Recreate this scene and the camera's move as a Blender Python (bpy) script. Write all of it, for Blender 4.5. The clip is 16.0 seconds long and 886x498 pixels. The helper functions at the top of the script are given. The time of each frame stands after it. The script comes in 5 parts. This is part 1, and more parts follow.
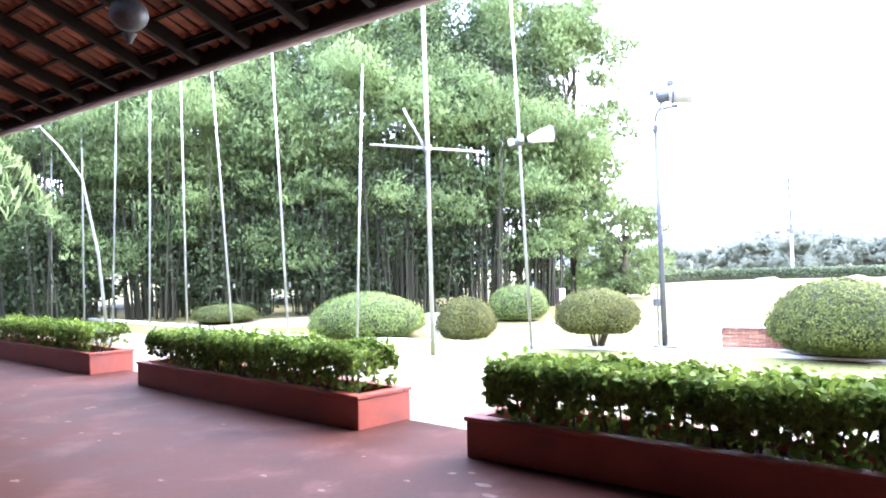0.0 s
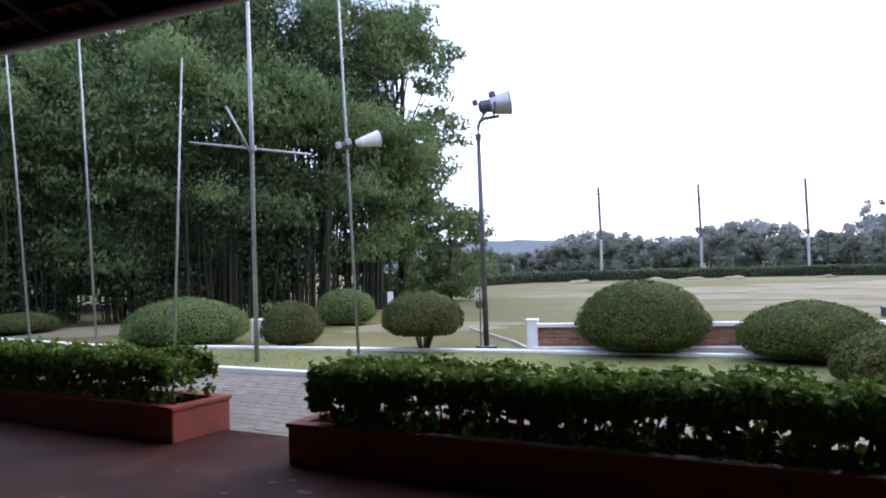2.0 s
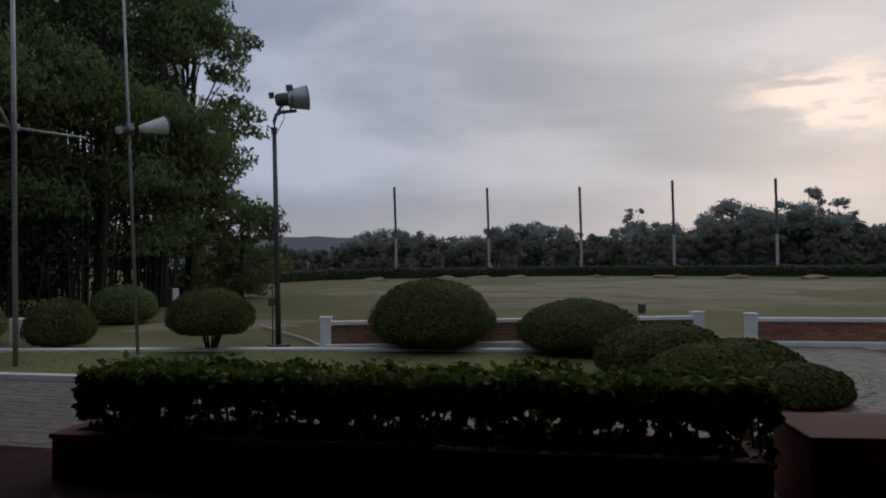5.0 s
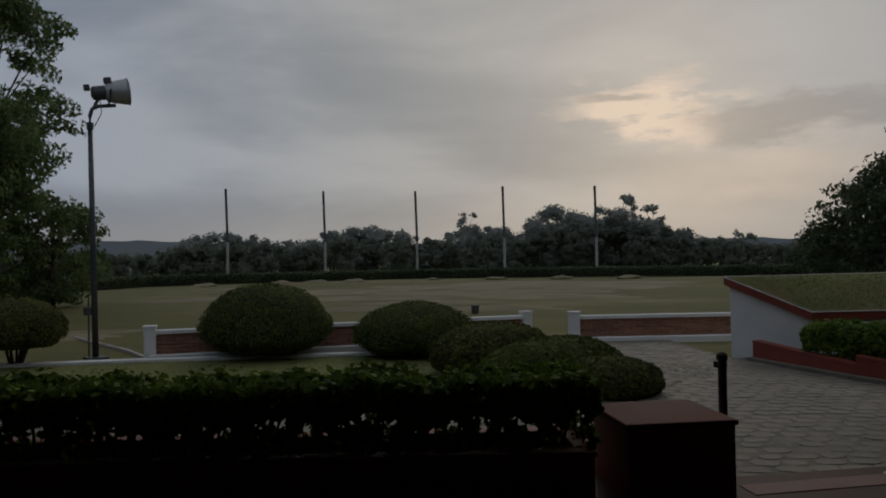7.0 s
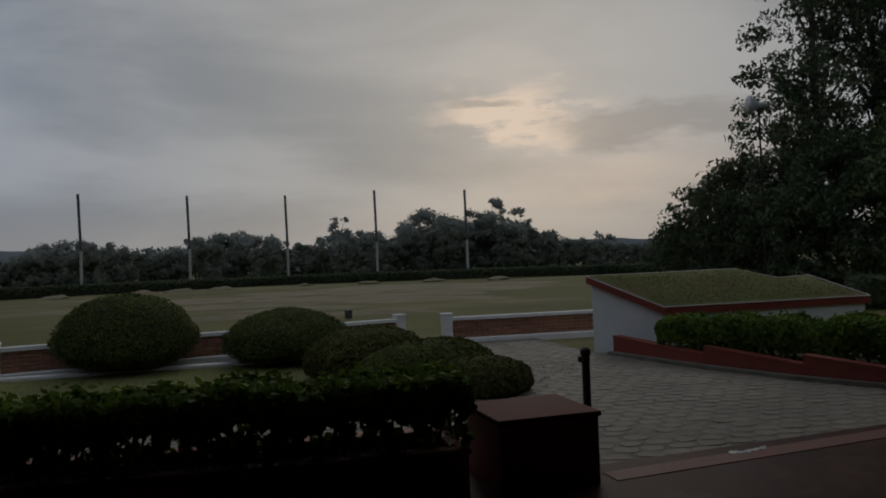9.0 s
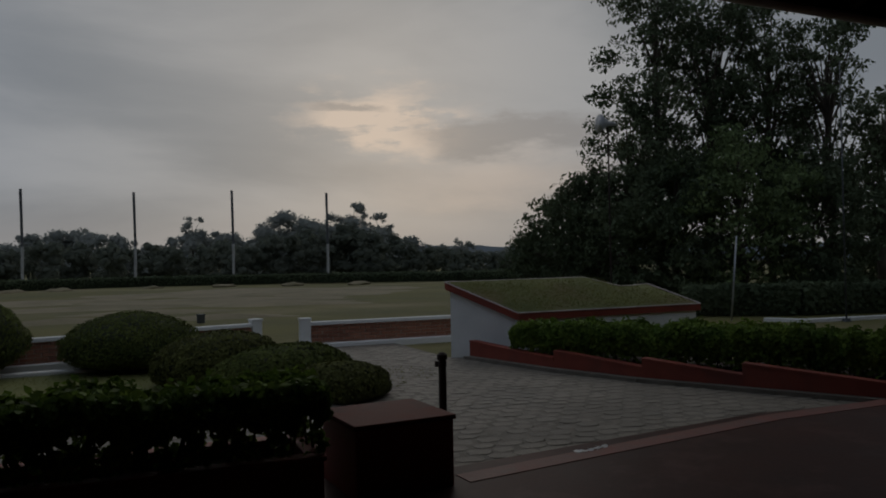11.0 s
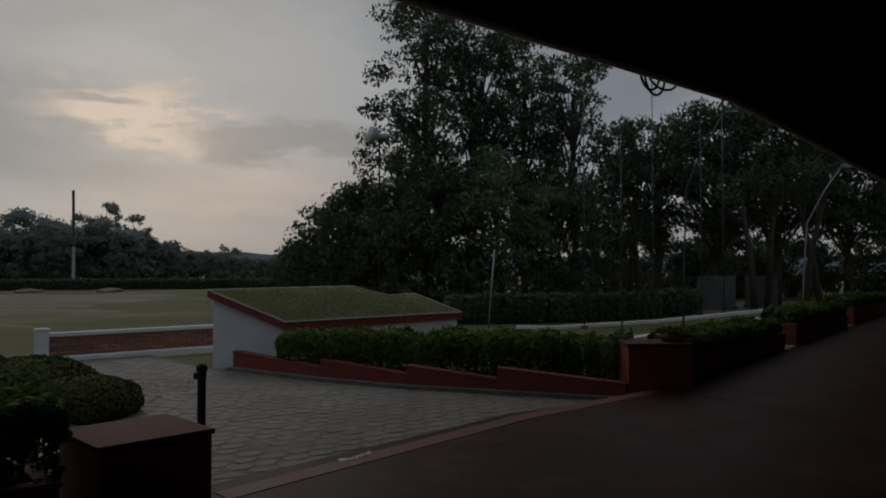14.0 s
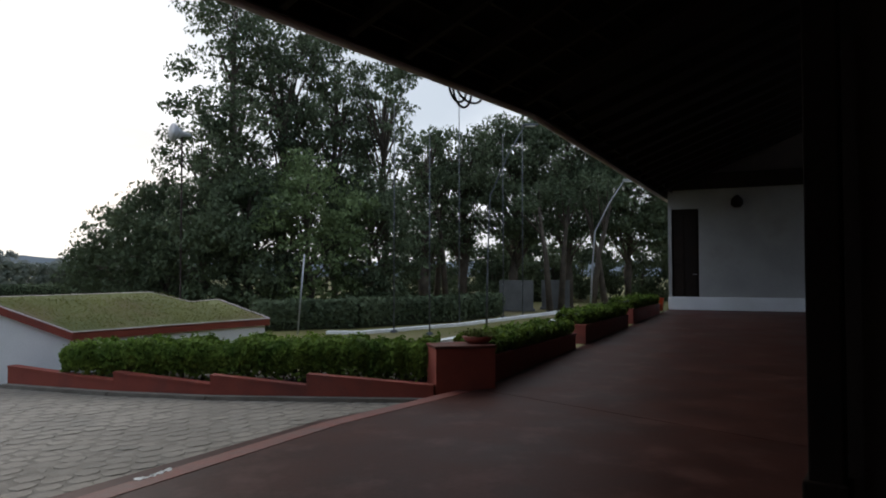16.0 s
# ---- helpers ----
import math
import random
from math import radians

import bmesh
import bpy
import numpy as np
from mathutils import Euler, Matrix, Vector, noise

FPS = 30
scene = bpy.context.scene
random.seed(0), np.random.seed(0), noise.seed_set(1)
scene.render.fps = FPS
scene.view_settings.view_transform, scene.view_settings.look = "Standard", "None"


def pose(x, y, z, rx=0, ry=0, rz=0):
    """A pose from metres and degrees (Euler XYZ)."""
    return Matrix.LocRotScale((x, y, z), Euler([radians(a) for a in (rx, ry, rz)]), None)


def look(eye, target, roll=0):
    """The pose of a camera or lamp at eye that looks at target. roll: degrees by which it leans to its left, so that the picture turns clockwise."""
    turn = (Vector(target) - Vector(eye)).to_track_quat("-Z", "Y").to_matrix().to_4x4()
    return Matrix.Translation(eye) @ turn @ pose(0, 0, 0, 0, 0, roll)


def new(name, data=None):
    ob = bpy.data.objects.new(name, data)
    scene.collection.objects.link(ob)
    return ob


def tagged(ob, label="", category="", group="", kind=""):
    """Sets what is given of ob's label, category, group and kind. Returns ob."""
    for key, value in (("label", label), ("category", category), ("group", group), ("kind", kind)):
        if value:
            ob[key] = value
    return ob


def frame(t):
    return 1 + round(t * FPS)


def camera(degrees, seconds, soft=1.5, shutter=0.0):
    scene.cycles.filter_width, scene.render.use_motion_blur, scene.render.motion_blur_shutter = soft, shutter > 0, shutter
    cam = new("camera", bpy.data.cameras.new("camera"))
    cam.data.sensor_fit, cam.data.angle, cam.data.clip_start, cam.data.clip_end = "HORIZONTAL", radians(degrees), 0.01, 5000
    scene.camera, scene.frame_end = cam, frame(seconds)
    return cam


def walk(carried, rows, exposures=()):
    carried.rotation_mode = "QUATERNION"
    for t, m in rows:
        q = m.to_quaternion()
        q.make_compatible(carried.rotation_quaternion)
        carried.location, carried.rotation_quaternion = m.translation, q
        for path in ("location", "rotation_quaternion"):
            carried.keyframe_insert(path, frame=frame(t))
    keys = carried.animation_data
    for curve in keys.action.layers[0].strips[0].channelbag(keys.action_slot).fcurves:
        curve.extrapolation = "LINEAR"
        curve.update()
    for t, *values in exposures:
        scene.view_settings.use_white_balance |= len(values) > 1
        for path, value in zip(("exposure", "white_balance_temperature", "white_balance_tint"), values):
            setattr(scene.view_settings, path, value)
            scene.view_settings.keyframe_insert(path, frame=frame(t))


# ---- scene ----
SEC = 16.0
cam = camera(62.0, SEC, soft=1.9)
# seconds; yaw, pitch, roll; place of a camera that turns on the veranda
TURN = [
    (0.0, -0.30, 1.26, 1.36, -0.053, 0.035, 1.502),
    (0.5, -4.84, 1.31, 1.69, -0.044, 0.030, 1.504),
    (1.0, -8.25, 1.40, 1.59, -0.024, 0.026, 1.507),
    (1.5, -11.10, 1.15, 1.56, -0.019, 0.025, 1.502),
    (2.0, -13.48, 1.23, 1.44, -0.009, 0.021, 1.499),
    (2.5, -16.20, 1.04, 1.35, -0.003, 0.018, 1.496),
    (3.0, -18.71, 1.10, 1.17, 0.002, 0.018, 1.497),
    (3.5, -22.09, 1.03, 0.94, 0.011, 0.001, 1.500),
    (6.0, -34.47, 0.83, 0.66, -0.004, 0.012, 1.510),
    (6.5, -38.18, 0.93, 0.85, 0.005, 0.018, 1.503),
    (7.0, -41.87, 0.87, 0.98, 0.016, 0.013, 1.502),
    (7.5, -45.53, 0.95, 1.27, 0.023, 0.021, 1.498),
    (8.0, -47.97, 1.08, 1.35, 0.013, 0.009, 1.502),
    (8.5, -49.65, 1.25, 1.67, 0.007, 0.005, 1.498),
    (9.0, -51.74, 0.92, 2.08, -0.009, -0.006, 1.503),
    (11.5, -65.03, 1.29, 0.84, -0.009, -0.015, 1.503),
    (12.0, -67.35, 1.44, 0.87, -0.003, -0.011, 1.499),
    (12.5, -70.20, 1.34, 0.63, 0.008, -0.008, 1.499),
    (13.0, -73.89, 1.39, 0.30, 0.010, -0.010, 1.497),
    (13.5, -76.69, 1.52, 0.31, 0.014, -0.010, 1.497),
    (14.0, -80.26, 1.55, 0.02, 0.017, -0.013, 1.496),
    (14.5, -83.58, 1.44, -0.04, 0.017, -0.012, 1.493),
    (15.0, -87.90, 1.32, 0.22, 0.016, -0.019, 1.495),
    (15.5, -91.80, 1.48, 0.24, 0.017, -0.025, 1.495),
    (16.0, -94.93, 1.92, 0.04, 0.002, -0.002, 1.500),
]
# seconds, stops, kelvin, tint
EXPO = [(0.0, 5.55, 5850, 23), (0.5, 4.85, 5850, 23), (1.0, 4.05, 5850, 22), (1.5, 3.4, 5850, 21),
        (2.5, 2.1, 5650, 23), (3.5, 1.2, 5550, 25), (6.0, 0.0, 6800, 11), (9.0, -0.3, 6700, 10),
        (12.0, -0.5, 6500, 10), (13.6, -0.42, 6500, 10), (14.4, -0.15, 6500, 10), (14.7, 0.2, 6500, 10), (15.0, 0.85, 6400, 10), (15.5, 1.25, 6400, 10), (16.0, 1.5, 6400, 10)]
walk(cam, [(t, pose(x, y, z, 90 + pitch, roll, yaw)) for t, yaw, pitch, roll, x, y, z in TURN], EXPO)


# ---- light ----
def at(az, d, z=0.0):
    """The point at bearing az (degrees, left of straight ahead) and d metres from the camera's spot."""
    a = radians(az)
    return Vector((-math.sin(a) * d, math.cos(a) * d, z))


def build_sky():
    world = bpy.data.worlds.new("overcast_sky")
    scene.world = world
    world.use_nodes = True
    nt = world.node_tree
    nt.nodes.clear()
    N, L = nt.nodes.new, nt.links.new

    def math_node(op, a, b=None):
        n = N("ShaderNodeMath")
        n.operation = op
        for i, v in enumerate((a, b)):
            if v is None:
                continue
            if isinstance(v, (int, float)):
                n.inputs[i].default_value = v
            else:
                L(v, n.inputs[i])
        return n.outputs[0]

    sky = N("ShaderNodeTexSky")
    sky.sky_type, sky.sun_disc = "NISHITA", False
    sky.sun_elevation, sky.sun_rotation = radians(14), radians(57)
    sky.air_density, sky.dust_density = 1.0, 3.0
    co = N("ShaderNodeTexCoord")
    sep = N("ShaderNodeSeparateXYZ")
    L(co.outputs["Generated"], sep.inputs[0])
    # bearing to the right of straight ahead and height, both in radians
    bearing = math_node("ARCTAN2", sep.outputs[0], sep.outputs[1])
    height = math_node("ARCSINE", sep.outputs[2])

    def cloud(kx, kz, detail, rough, seed, distort=0.0):
        c = N("ShaderNodeCombineXYZ")
        L(math_node("MULTIPLY", bearing, kx), c.inputs[0])
        L(math_node("MULTIPLY", height, kz), c.inputs[1])
        c.inputs[2].default_value = seed
        n = N("ShaderNodeTexNoise")
        n.inputs["Scale"].default_value, n.inputs["Detail"].default_value = 1.0, detail
        n.inputs["Roughness"].default_value, n.inputs["Distortion"].default_value = rough, distort
        L(c.outputs[0], n.inputs["Vector"])
        return n.outputs["Fac"]

    def span(value, lo, hi, out_lo=0.0, out_hi=1.0):
        m = N("ShaderNodeMapRange")
        m.interpolation_type = "SMOOTHSTEP"
        for key, v in (("From Min", lo), ("From Max", hi), ("To Min", out_lo), ("To Max", out_hi)):
            m.inputs[key].default_value = v
        L(value, m.inputs["Value"])
        return m.outputs[0]

    def tint(a, b, fac, mode="MIX"):
        m = N("ShaderNodeMix")
        m.data_type, m.blend_type = "RGBA", mode
        for v, key in ((fac, "Factor"), (a, "A"), (b, "B")):
            if isinstance(v, tuple):
                m.inputs[key].default_value = (*v, 1)
            else:
                L(v, m.inputs[key])
        return m.outputs["Result"]

    # torn edges of the cloud: bearing and height shaken by two noises
    tear_x = math_node("ADD", bearing, math_node("MULTIPLY", math_node("SUBTRACT", cloud(7, 16, 6, 0.6, 2.0), 0.5), 0.16))
    tear_z = math_node("ADD", height, math_node("MULTIPLY", math_node("SUBTRACT", cloud(6, 20, 6, 0.6, 9.0), 0.5), 0.10))

    def bank(az, el, wide, tall):
        """A soft torn patch of cloud at a bearing and height, in degrees."""
        dx = math_node("DIVIDE", math_node("SUBTRACT", tear_x, radians(az)), radians(wide))
        dz = math_node("DIVIDE", math_node("SUBTRACT", tear_z, radians(el)), radians(tall))
        r = math_node("ADD", math_node("MULTIPLY", dx, dx), math_node("MULTIPLY", dz, dz))
        return math_node("POWER", 2.718, math_node("MULTIPLY", r, -1.0))

    sun_dir = at(-58, math.cos(radians(9)), math.sin(radians(9)))
    dot = N("ShaderNodeVectorMath")
    dot.operation = "DOT_PRODUCT"
    L(co.outputs["Generated"], dot.inputs[0])
    dot.inputs[1].default_value = sun_dir
    # grey layer cloud in long soft bands
    grey = tint((0.35, 0.395, 0.45), (0.62, 0.645, 0.68), span(cloud(1.8, 6.0, 6, 0.5, 0.3, 0.3), 0.36, 0.62))
    # bluer away from the low sun
    grey = tint(grey, (0.86, 0.95, 1.10), span(bearing, 0.15, 0.75, 1.0, 0.0), "MULTIPLY")
    grey = tint(grey, (0.70, 0.70, 0.70), math_node("MULTIPLY", bank(56, 22, 26, 11), 0.55))
    # thin haze over the horizon
    grey = tint(grey, (0.55, 0.53, 0.515), span(height, 0.0, 0.12, 0.6, 0.0))
    # the thin place in the cloud where the low sun stands behind it
    rift = span(math_node("MULTIPLY", bank(58.0, 11.0, 7.2, 2.7), span(cloud(9, 30, 6, 0.6, 4.0), 0.36, 0.54, 0.45, 1.0)), 0.18, 0.75)
    low = math_node("MULTIPLY", bank(67, 6.4, 9.0, 2.4), 0.5)
    warm = tint(grey, (1.06, 0.89, 0.77), math_node("MINIMUM", math_node("ADD", rift, low), 0.95))
    slate = math_node("MAXIMUM", bank(68, 9.8, 8.0, 1.5), bank(55.5, 12.2, 3.2, 0.6))
    warm = tint(warm, (0.43, 0.43, 0.45), math_node("MULTIPLY", span(slate, 0.15, 0.7), 0.8))
    # the western half of the evening sky is the brighter one
    west = math_node("MULTIPLY_ADD", dot.outputs["Value"], 0.15)
    west.node.inputs[2].default_value = 0.87
    scaled = N("ShaderNodeMix")
    scaled.data_type, scaled.blend_type = "RGBA", "MULTIPLY"
    scaled.inputs["Factor"].default_value = 1.0
    L(sky.outputs[0], scaled.inputs["A"])
    scaled.inputs["B"].default_value = (0.10, 0.10, 0.10, 1)
    mix = N("ShaderNodeMix")
    mix.data_type = "RGBA"
    mix.inputs["Factor"].default_value = 0.96
    L(scaled.outputs["Result"], mix.inputs["A"])
    L(warm, mix.inputs["B"])
    bg = N("ShaderNodeBackground")
    L(mix.outputs["Result"], bg.inputs["Color"])
    L(math_node("MULTIPLY", west, 0.62), bg.inputs["Strength"])
    out = N("ShaderNodeOutputWorld")
    L(bg.outputs[0], out.inputs["Surface"])


build_sky()
sun = new("sun", bpy.data.lights.new("sun", "SUN"))
sun.data.energy, sun.data.angle, sun.data.color = 0.25, radians(25), (1.0, 0.93, 0.84)
sun.matrix_world = look(at(-57, 40, 30), (0, 0, 0))


# ---- materials ----
def material(name, color, color2=None, rough=0.7, metal=0.0, scale=4.0, fine=40.0, bump=0.15, island=0.0, objvar=0.0,
             translucent=0.0, spec=0.4, stain=None, stain_scale=0.7):
    """A procedural surface: two colours mixed by a coarse and a fine noise, with relief; island and objvar vary the brightness piece by piece."""
    m = bpy.data.materials.new(name)
    m.use_nodes = True
    nt = m.node_tree
    nt.nodes.clear()
    N, L = nt.nodes.new, nt.links.new
    co = N("ShaderNodeTexCoord")
    geo = N("ShaderNodeNewGeometry")
    n1, n2 = N("ShaderNodeTexNoise"), N("ShaderNodeTexNoise")
    n1.inputs["Scale"].default_value, n1.inputs["Detail"].default_value = scale, 6
    n2.inputs["Scale"].default_value, n2.inputs["Detail"].default_value = fine, 4
    L(geo.outputs["Position"], n1.inputs["Vector"])
    L(geo.outputs["Position"], n2.inputs["Vector"])
    add = N("ShaderNodeMath")
    add.operation = "MULTIPLY_ADD"
    L(n2.outputs["Fac"], add.inputs[0])
    add.inputs[1].default_value = 0.45
    sub = N("ShaderNodeMath")
    sub.operation = "SUBTRACT"
    L(n1.outputs["Fac"], sub.inputs[0])
    sub.inputs[1].default_value = 0.22
    L(sub.outputs[0], add.inputs[2])
    ramp = N("ShaderNodeValToRGB")
    e = ramp.color_ramp.elements
    c2 = color2 or tuple(v * 0.7 for v in color)
    e[0].position, e[0].color = 0.3, (*c2, 1)
    e[1].position, e[1].color = 0.7, (*color, 1)
    L(add.outputs[0], ramp.inputs[0])
    col = ramp.outputs[0]
    if stain:
        n3 = N("ShaderNodeTexNoise")
        n3.inputs["Scale"].default_value, n3.inputs["Detail"].default_value = stain_scale, 8
        n3.inputs["Roughness"].default_value = 0.65
        L(geo.outputs["Position"], n3.inputs["Vector"])
        r3 = N("ShaderNodeMapRange")
        r3.inputs["From Min"].default_value, r3.inputs["From Max"].default_value = 0.52, 0.66
        r3.inputs["To Max"].default_value = 0.75
        L(n3.outputs["Fac"], r3.inputs["Value"])
        mx = N("ShaderNodeMix")
        mx.data_type = "RGBA"
        L(r3.outputs[0], mx.inputs["Factor"])
        L(col, mx.inputs["A"])
        mx.inputs["B"].default_value = (*stain, 1)
        col = mx.outputs["Result"]
    for amount, socket in ((island, geo.outputs["Random Per Island"]), (objvar, None)):
        if not amount:
            continue
        if socket is None:
            socket = N("ShaderNodeObjectInfo").outputs["Random"]
        rng = N("ShaderNodeMapRange")
        rng.inputs["To Min"].default_value, rng.inputs["To Max"].default_value = 1 - amount, 1 + amount
        L(socket, rng.inputs["Value"])
        hsv = N("ShaderNodeHueSaturation")
        L(rng.outputs[0], hsv.inputs["Value"])
        L(col, hsv.inputs["Color"])
        col = hsv.outputs[0]
    bsdf = N("ShaderNodeBsdfPrincipled")
    L(col, bsdf.inputs["Base Color"])
    bsdf.inputs["Metallic"].default_value = metal
    bsdf.inputs["Specular IOR Level"].default_value = spec
    rr = N("ShaderNodeMapRange")
    rr.inputs["To Min"].default_value, rr.inputs["To Max"].default_value = max(0.03, rough - 0.12), min(1, rough + 0.12)
    L(n1.outputs["Fac"], rr.inputs["Value"])
    L(rr.outputs[0], bsdf.inputs["Roughness"])
    if bump:
        b = N("ShaderNodeBump")
        b.inputs["Strength"].default_value, b.inputs["Distance"].default_value = bump, 0.02
        L(n2.outputs["Fac"], b.inputs["Height"])
        L(b.outputs[0], bsdf.inputs["Normal"])
    shader = bsdf.outputs[0]
    if translucent:
        tr = N("ShaderNodeBsdfTranslucent")
        L(col, tr.inputs["Color"])
        ms = N("ShaderNodeMixShader")
        ms.inputs[0].default_value = translucent
        L(shader, ms.inputs[1])
        L(tr.outputs[0], ms.inputs[2])
        shader = ms.outputs[0]
    out = N("ShaderNodeOutputMaterial")
    L(shader, out.inputs["Surface"])
    return m


FLOOR = material("red_cement_floor", (0.07, 0.027, 0.021), (0.043, 0.018, 0.0145), rough=0.48, spec=0.08, scale=1.2, fine=25, bump=0.05, stain=(0.105, 0.05, 0.042), stain_scale=1.6)
FLECK = material("scuffed_cement", (0.20, 0.13, 0.11), (0.13, 0.075, 0.06), rough=0.7, scale=5, bump=0.1)
PIERCAP = material("dull_red_cement", (0.16, 0.048, 0.034), (0.10, 0.034, 0.026), rough=0.7, spec=0.15, scale=3, fine=60, bump=0.15, stain=(0.09, 0.055, 0.045), stain_scale=2.0)
REDPAINT = material("red_oxide_paint", (0.30, 0.065, 0.04), (0.22, 0.045, 0.03), rough=0.6, scale=2.5, fine=60, bump=0.12, stain=(0.17, 0.05, 0.04), stain_scale=1.3)
SOIL = material("planter_soil", (0.05, 0.035, 0.025), rough=0.95, fine=30, bump=0.6)
COBBLE = material("granite_cobble", (0.25, 0.222, 0.182), (0.155, 0.137, 0.112), rough=0.6, spec=0.2, scale=1.2, fine=50, bump=0.3, objvar=0.08, island=0.08, stain=(0.16, 0.147, 0.125), stain_scale=0.5)
GROUT = material("cobble_joint_dirt", (0.215, 0.19, 0.155), (0.14, 0.123, 0.10), rough=0.85, fine=30, bump=0.5)
GRASS = material("lawn_ground", (0.145, 0.132, 0.037), (0.088, 0.087, 0.025), rough=0.95, scale=0.25, fine=18, bump=0.5, stain=(0.235, 0.195, 0.10), stain_scale=0.09)
LAWN = material("clipped_lawn", (0.19, 0.19, 0.06), (0.115, 0.128, 0.04), rough=0.95, scale=0.6, fine=25, bump=0.5)
BLADE = material("grass_blades", (0.22, 0.215, 0.068), (0.13, 0.142, 0.045), rough=0.9, spec=0.05, scale=0.8, island=0.06, bump=0, translucent=0.45)
ROOFTURF = material("thin_roof_turf", (0.20, 0.205, 0.075), (0.12, 0.135, 0.05), rough=0.95, scale=0.9, fine=30, bump=0.4, stain=(0.20, 0.15, 0.08), stain_scale=0.7)
SAND = material("dry_bare_earth", (0.265, 0.22, 0.14), (0.165, 0.145, 0.08), rough=0.95, scale=0.5, fine=12, bump=0.3)
PLASTER_DARK = material("dark_brown_wall", (0.05, 0.033, 0.026), (0.032, 0.022, 0.017), rough=0.7, scale=2, bump=0.1)
PLASTER_GREY = material("dingy_white_plaster", (0.38, 0.365, 0.345), (0.30, 0.29, 0.275), rough=0.8, scale=1.2, fine=40, bump=0.12, stain=(0.27, 0.255, 0.23), stain_scale=0.6)
WHITE = material("white_limewash", (0.82, 0.82, 0.81), (0.72, 0.72, 0.70), rough=0.75, scale=1.5, fine=40, bump=0.12, stain=(0.70, 0.69, 0.66), stain_scale=0.9)
KERBPAINT = material("worn_red_cement", (0.20, 0.05, 0.034), (0.12, 0.036, 0.027), rough=0.6, scale=3, fine=60, bump=0.15, stain=(0.11, 0.06, 0.05), stain_scale=2.0)
CONCRETE = material("weathered_concrete", (0.13, 0.13, 0.125), (0.085, 0.085, 0.08), rough=0.9, scale=2, bump=0.3)
BRICK = material("orange_brick", (0.35, 0.165, 0.105), (0.24, 0.105, 0.068), rough=0.85, scale=6, fine=80, bump=0.3, objvar=0.25)
MORTAR = material("mortar", (0.44, 0.38, 0.32), rough=0.9, bump=0.3)
STEEL = material("galvanised_steel", (0.42, 0.43, 0.44), (0.30, 0.31, 0.32), rough=0.42, metal=0.6, scale=3, bump=0.05)
DARKSTEEL = material("weathered_dark_steel", (0.13, 0.14, 0.15), (0.07, 0.075, 0.08), rough=0.5, metal=0.5, scale=3, bump=0.08)
IRON = material("rusty_iron", (0.05, 0.032, 0.028), (0.03, 0.02, 0.018), rough=0.65, metal=0.3, bump=0.2)
PALEPOLE = material("faded_pale_paint", (0.46, 0.46, 0.45), (0.34, 0.34, 0.33), rough=0.7, scale=2, bump=0.1)
CHROME = material("dull_reflector", (0.55, 0.56, 0.58), (0.42, 0.42, 0.44), rough=0.5, metal=0.6, bump=0)
WOOD = material("dark_stained_timber", (0.022, 0.014, 0.010), (0.012, 0.008, 0.006), rough=0.75, spec=0.15, scale=2, fine=30, bump=0.2)
TILE = material("clay_roof_tile", (0.26, 0.085, 0.045), (0.14, 0.046, 0.026), rough=0.8, scale=4, fine=60, bump=0.25, objvar=0.3, island=0.25)
GUTTER = material("pale_eave_board", (0.62, 0.54, 0.52), (0.48, 0.40, 0.38), rough=0.6, scale=2, bump=0.1)
BARK = material("bark", (0.10, 0.08, 0.06), (0.05, 0.04, 0.03), rough=0.9, scale=3, fine=30, bump=0.6)
CULM = material("bamboo_culm", (0.05, 0.05, 0.03), (0.022, 0.022, 0.014), rough=0.6, scale=2, bump=0.2, island=0.3)
HEDGE = material("hedge_leaf", (0.19, 0.27, 0.05), (0.065, 0.12, 0.022), rough=0.6, scale=3, fine=20, spec=0.08, bump=0, island=0.4, translucent=0.3)
TOPIARY = material("topiary_leaf", (0.135, 0.16, 0.045), (0.07, 0.09, 0.026), rough=0.75, scale=2.5, fine=20, spec=0.08, bump=0, island=0.35, translucent=0.2)
TOPIARY_BRIGHT = material("bright_topiary_leaf", (0.18, 0.24, 0.075), (0.10, 0.145, 0.045), rough=0.75, scale=2.5, fine=20, spec=0.08, bump=0, island=0.3, translucent=0.2)
TOPIARY_OLIVE = material("olive_topiary_leaf", (0.135, 0.145, 0.045), (0.075, 0.08, 0.028), rough=0.75, scale=2.5, fine=20, spec=0.08, bump=0, island=0.35, translucent=0.2)
# dark filler colour that stands for the shade between leaves
CORE = material("shade_dark_filler", (0.035, 0.045, 0.02), (0.02, 0.025, 0.012), rough=0.95, scale=8, bump=0.6)
# leaf colour darkened to stand for shade inside and behind the grove
SHADELEAF = material("shade_dark_leaf", (0.06, 0.085, 0.04), (0.03, 0.045, 0.022), rough=0.6, scale=0.6, fine=6, bump=0, island=0.35, spec=0.1)
BAMBOO = material("bamboo_leaf", (0.235, 0.315, 0.125), (0.075, 0.12, 0.052), rough=0.65, scale=0.45, fine=6, spec=0.08, bump=0, island=0.22, translucent=0.22)
TREELEAF = material("tree_leaf", (0.13, 0.16, 0.09), (0.06, 0.082, 0.047), rough=0.65, scale=0.4, fine=6, spec=0.08, bump=0, island=0.25, translucent=0.2)
MIDGREEN = material("fresh_tree_leaf", (0.215, 0.28, 0.12), (0.105, 0.145, 0.065), rough=0.65, scale=0.5, fine=6, spec=0.08, bump=0, island=0.25, translucent=0.25)
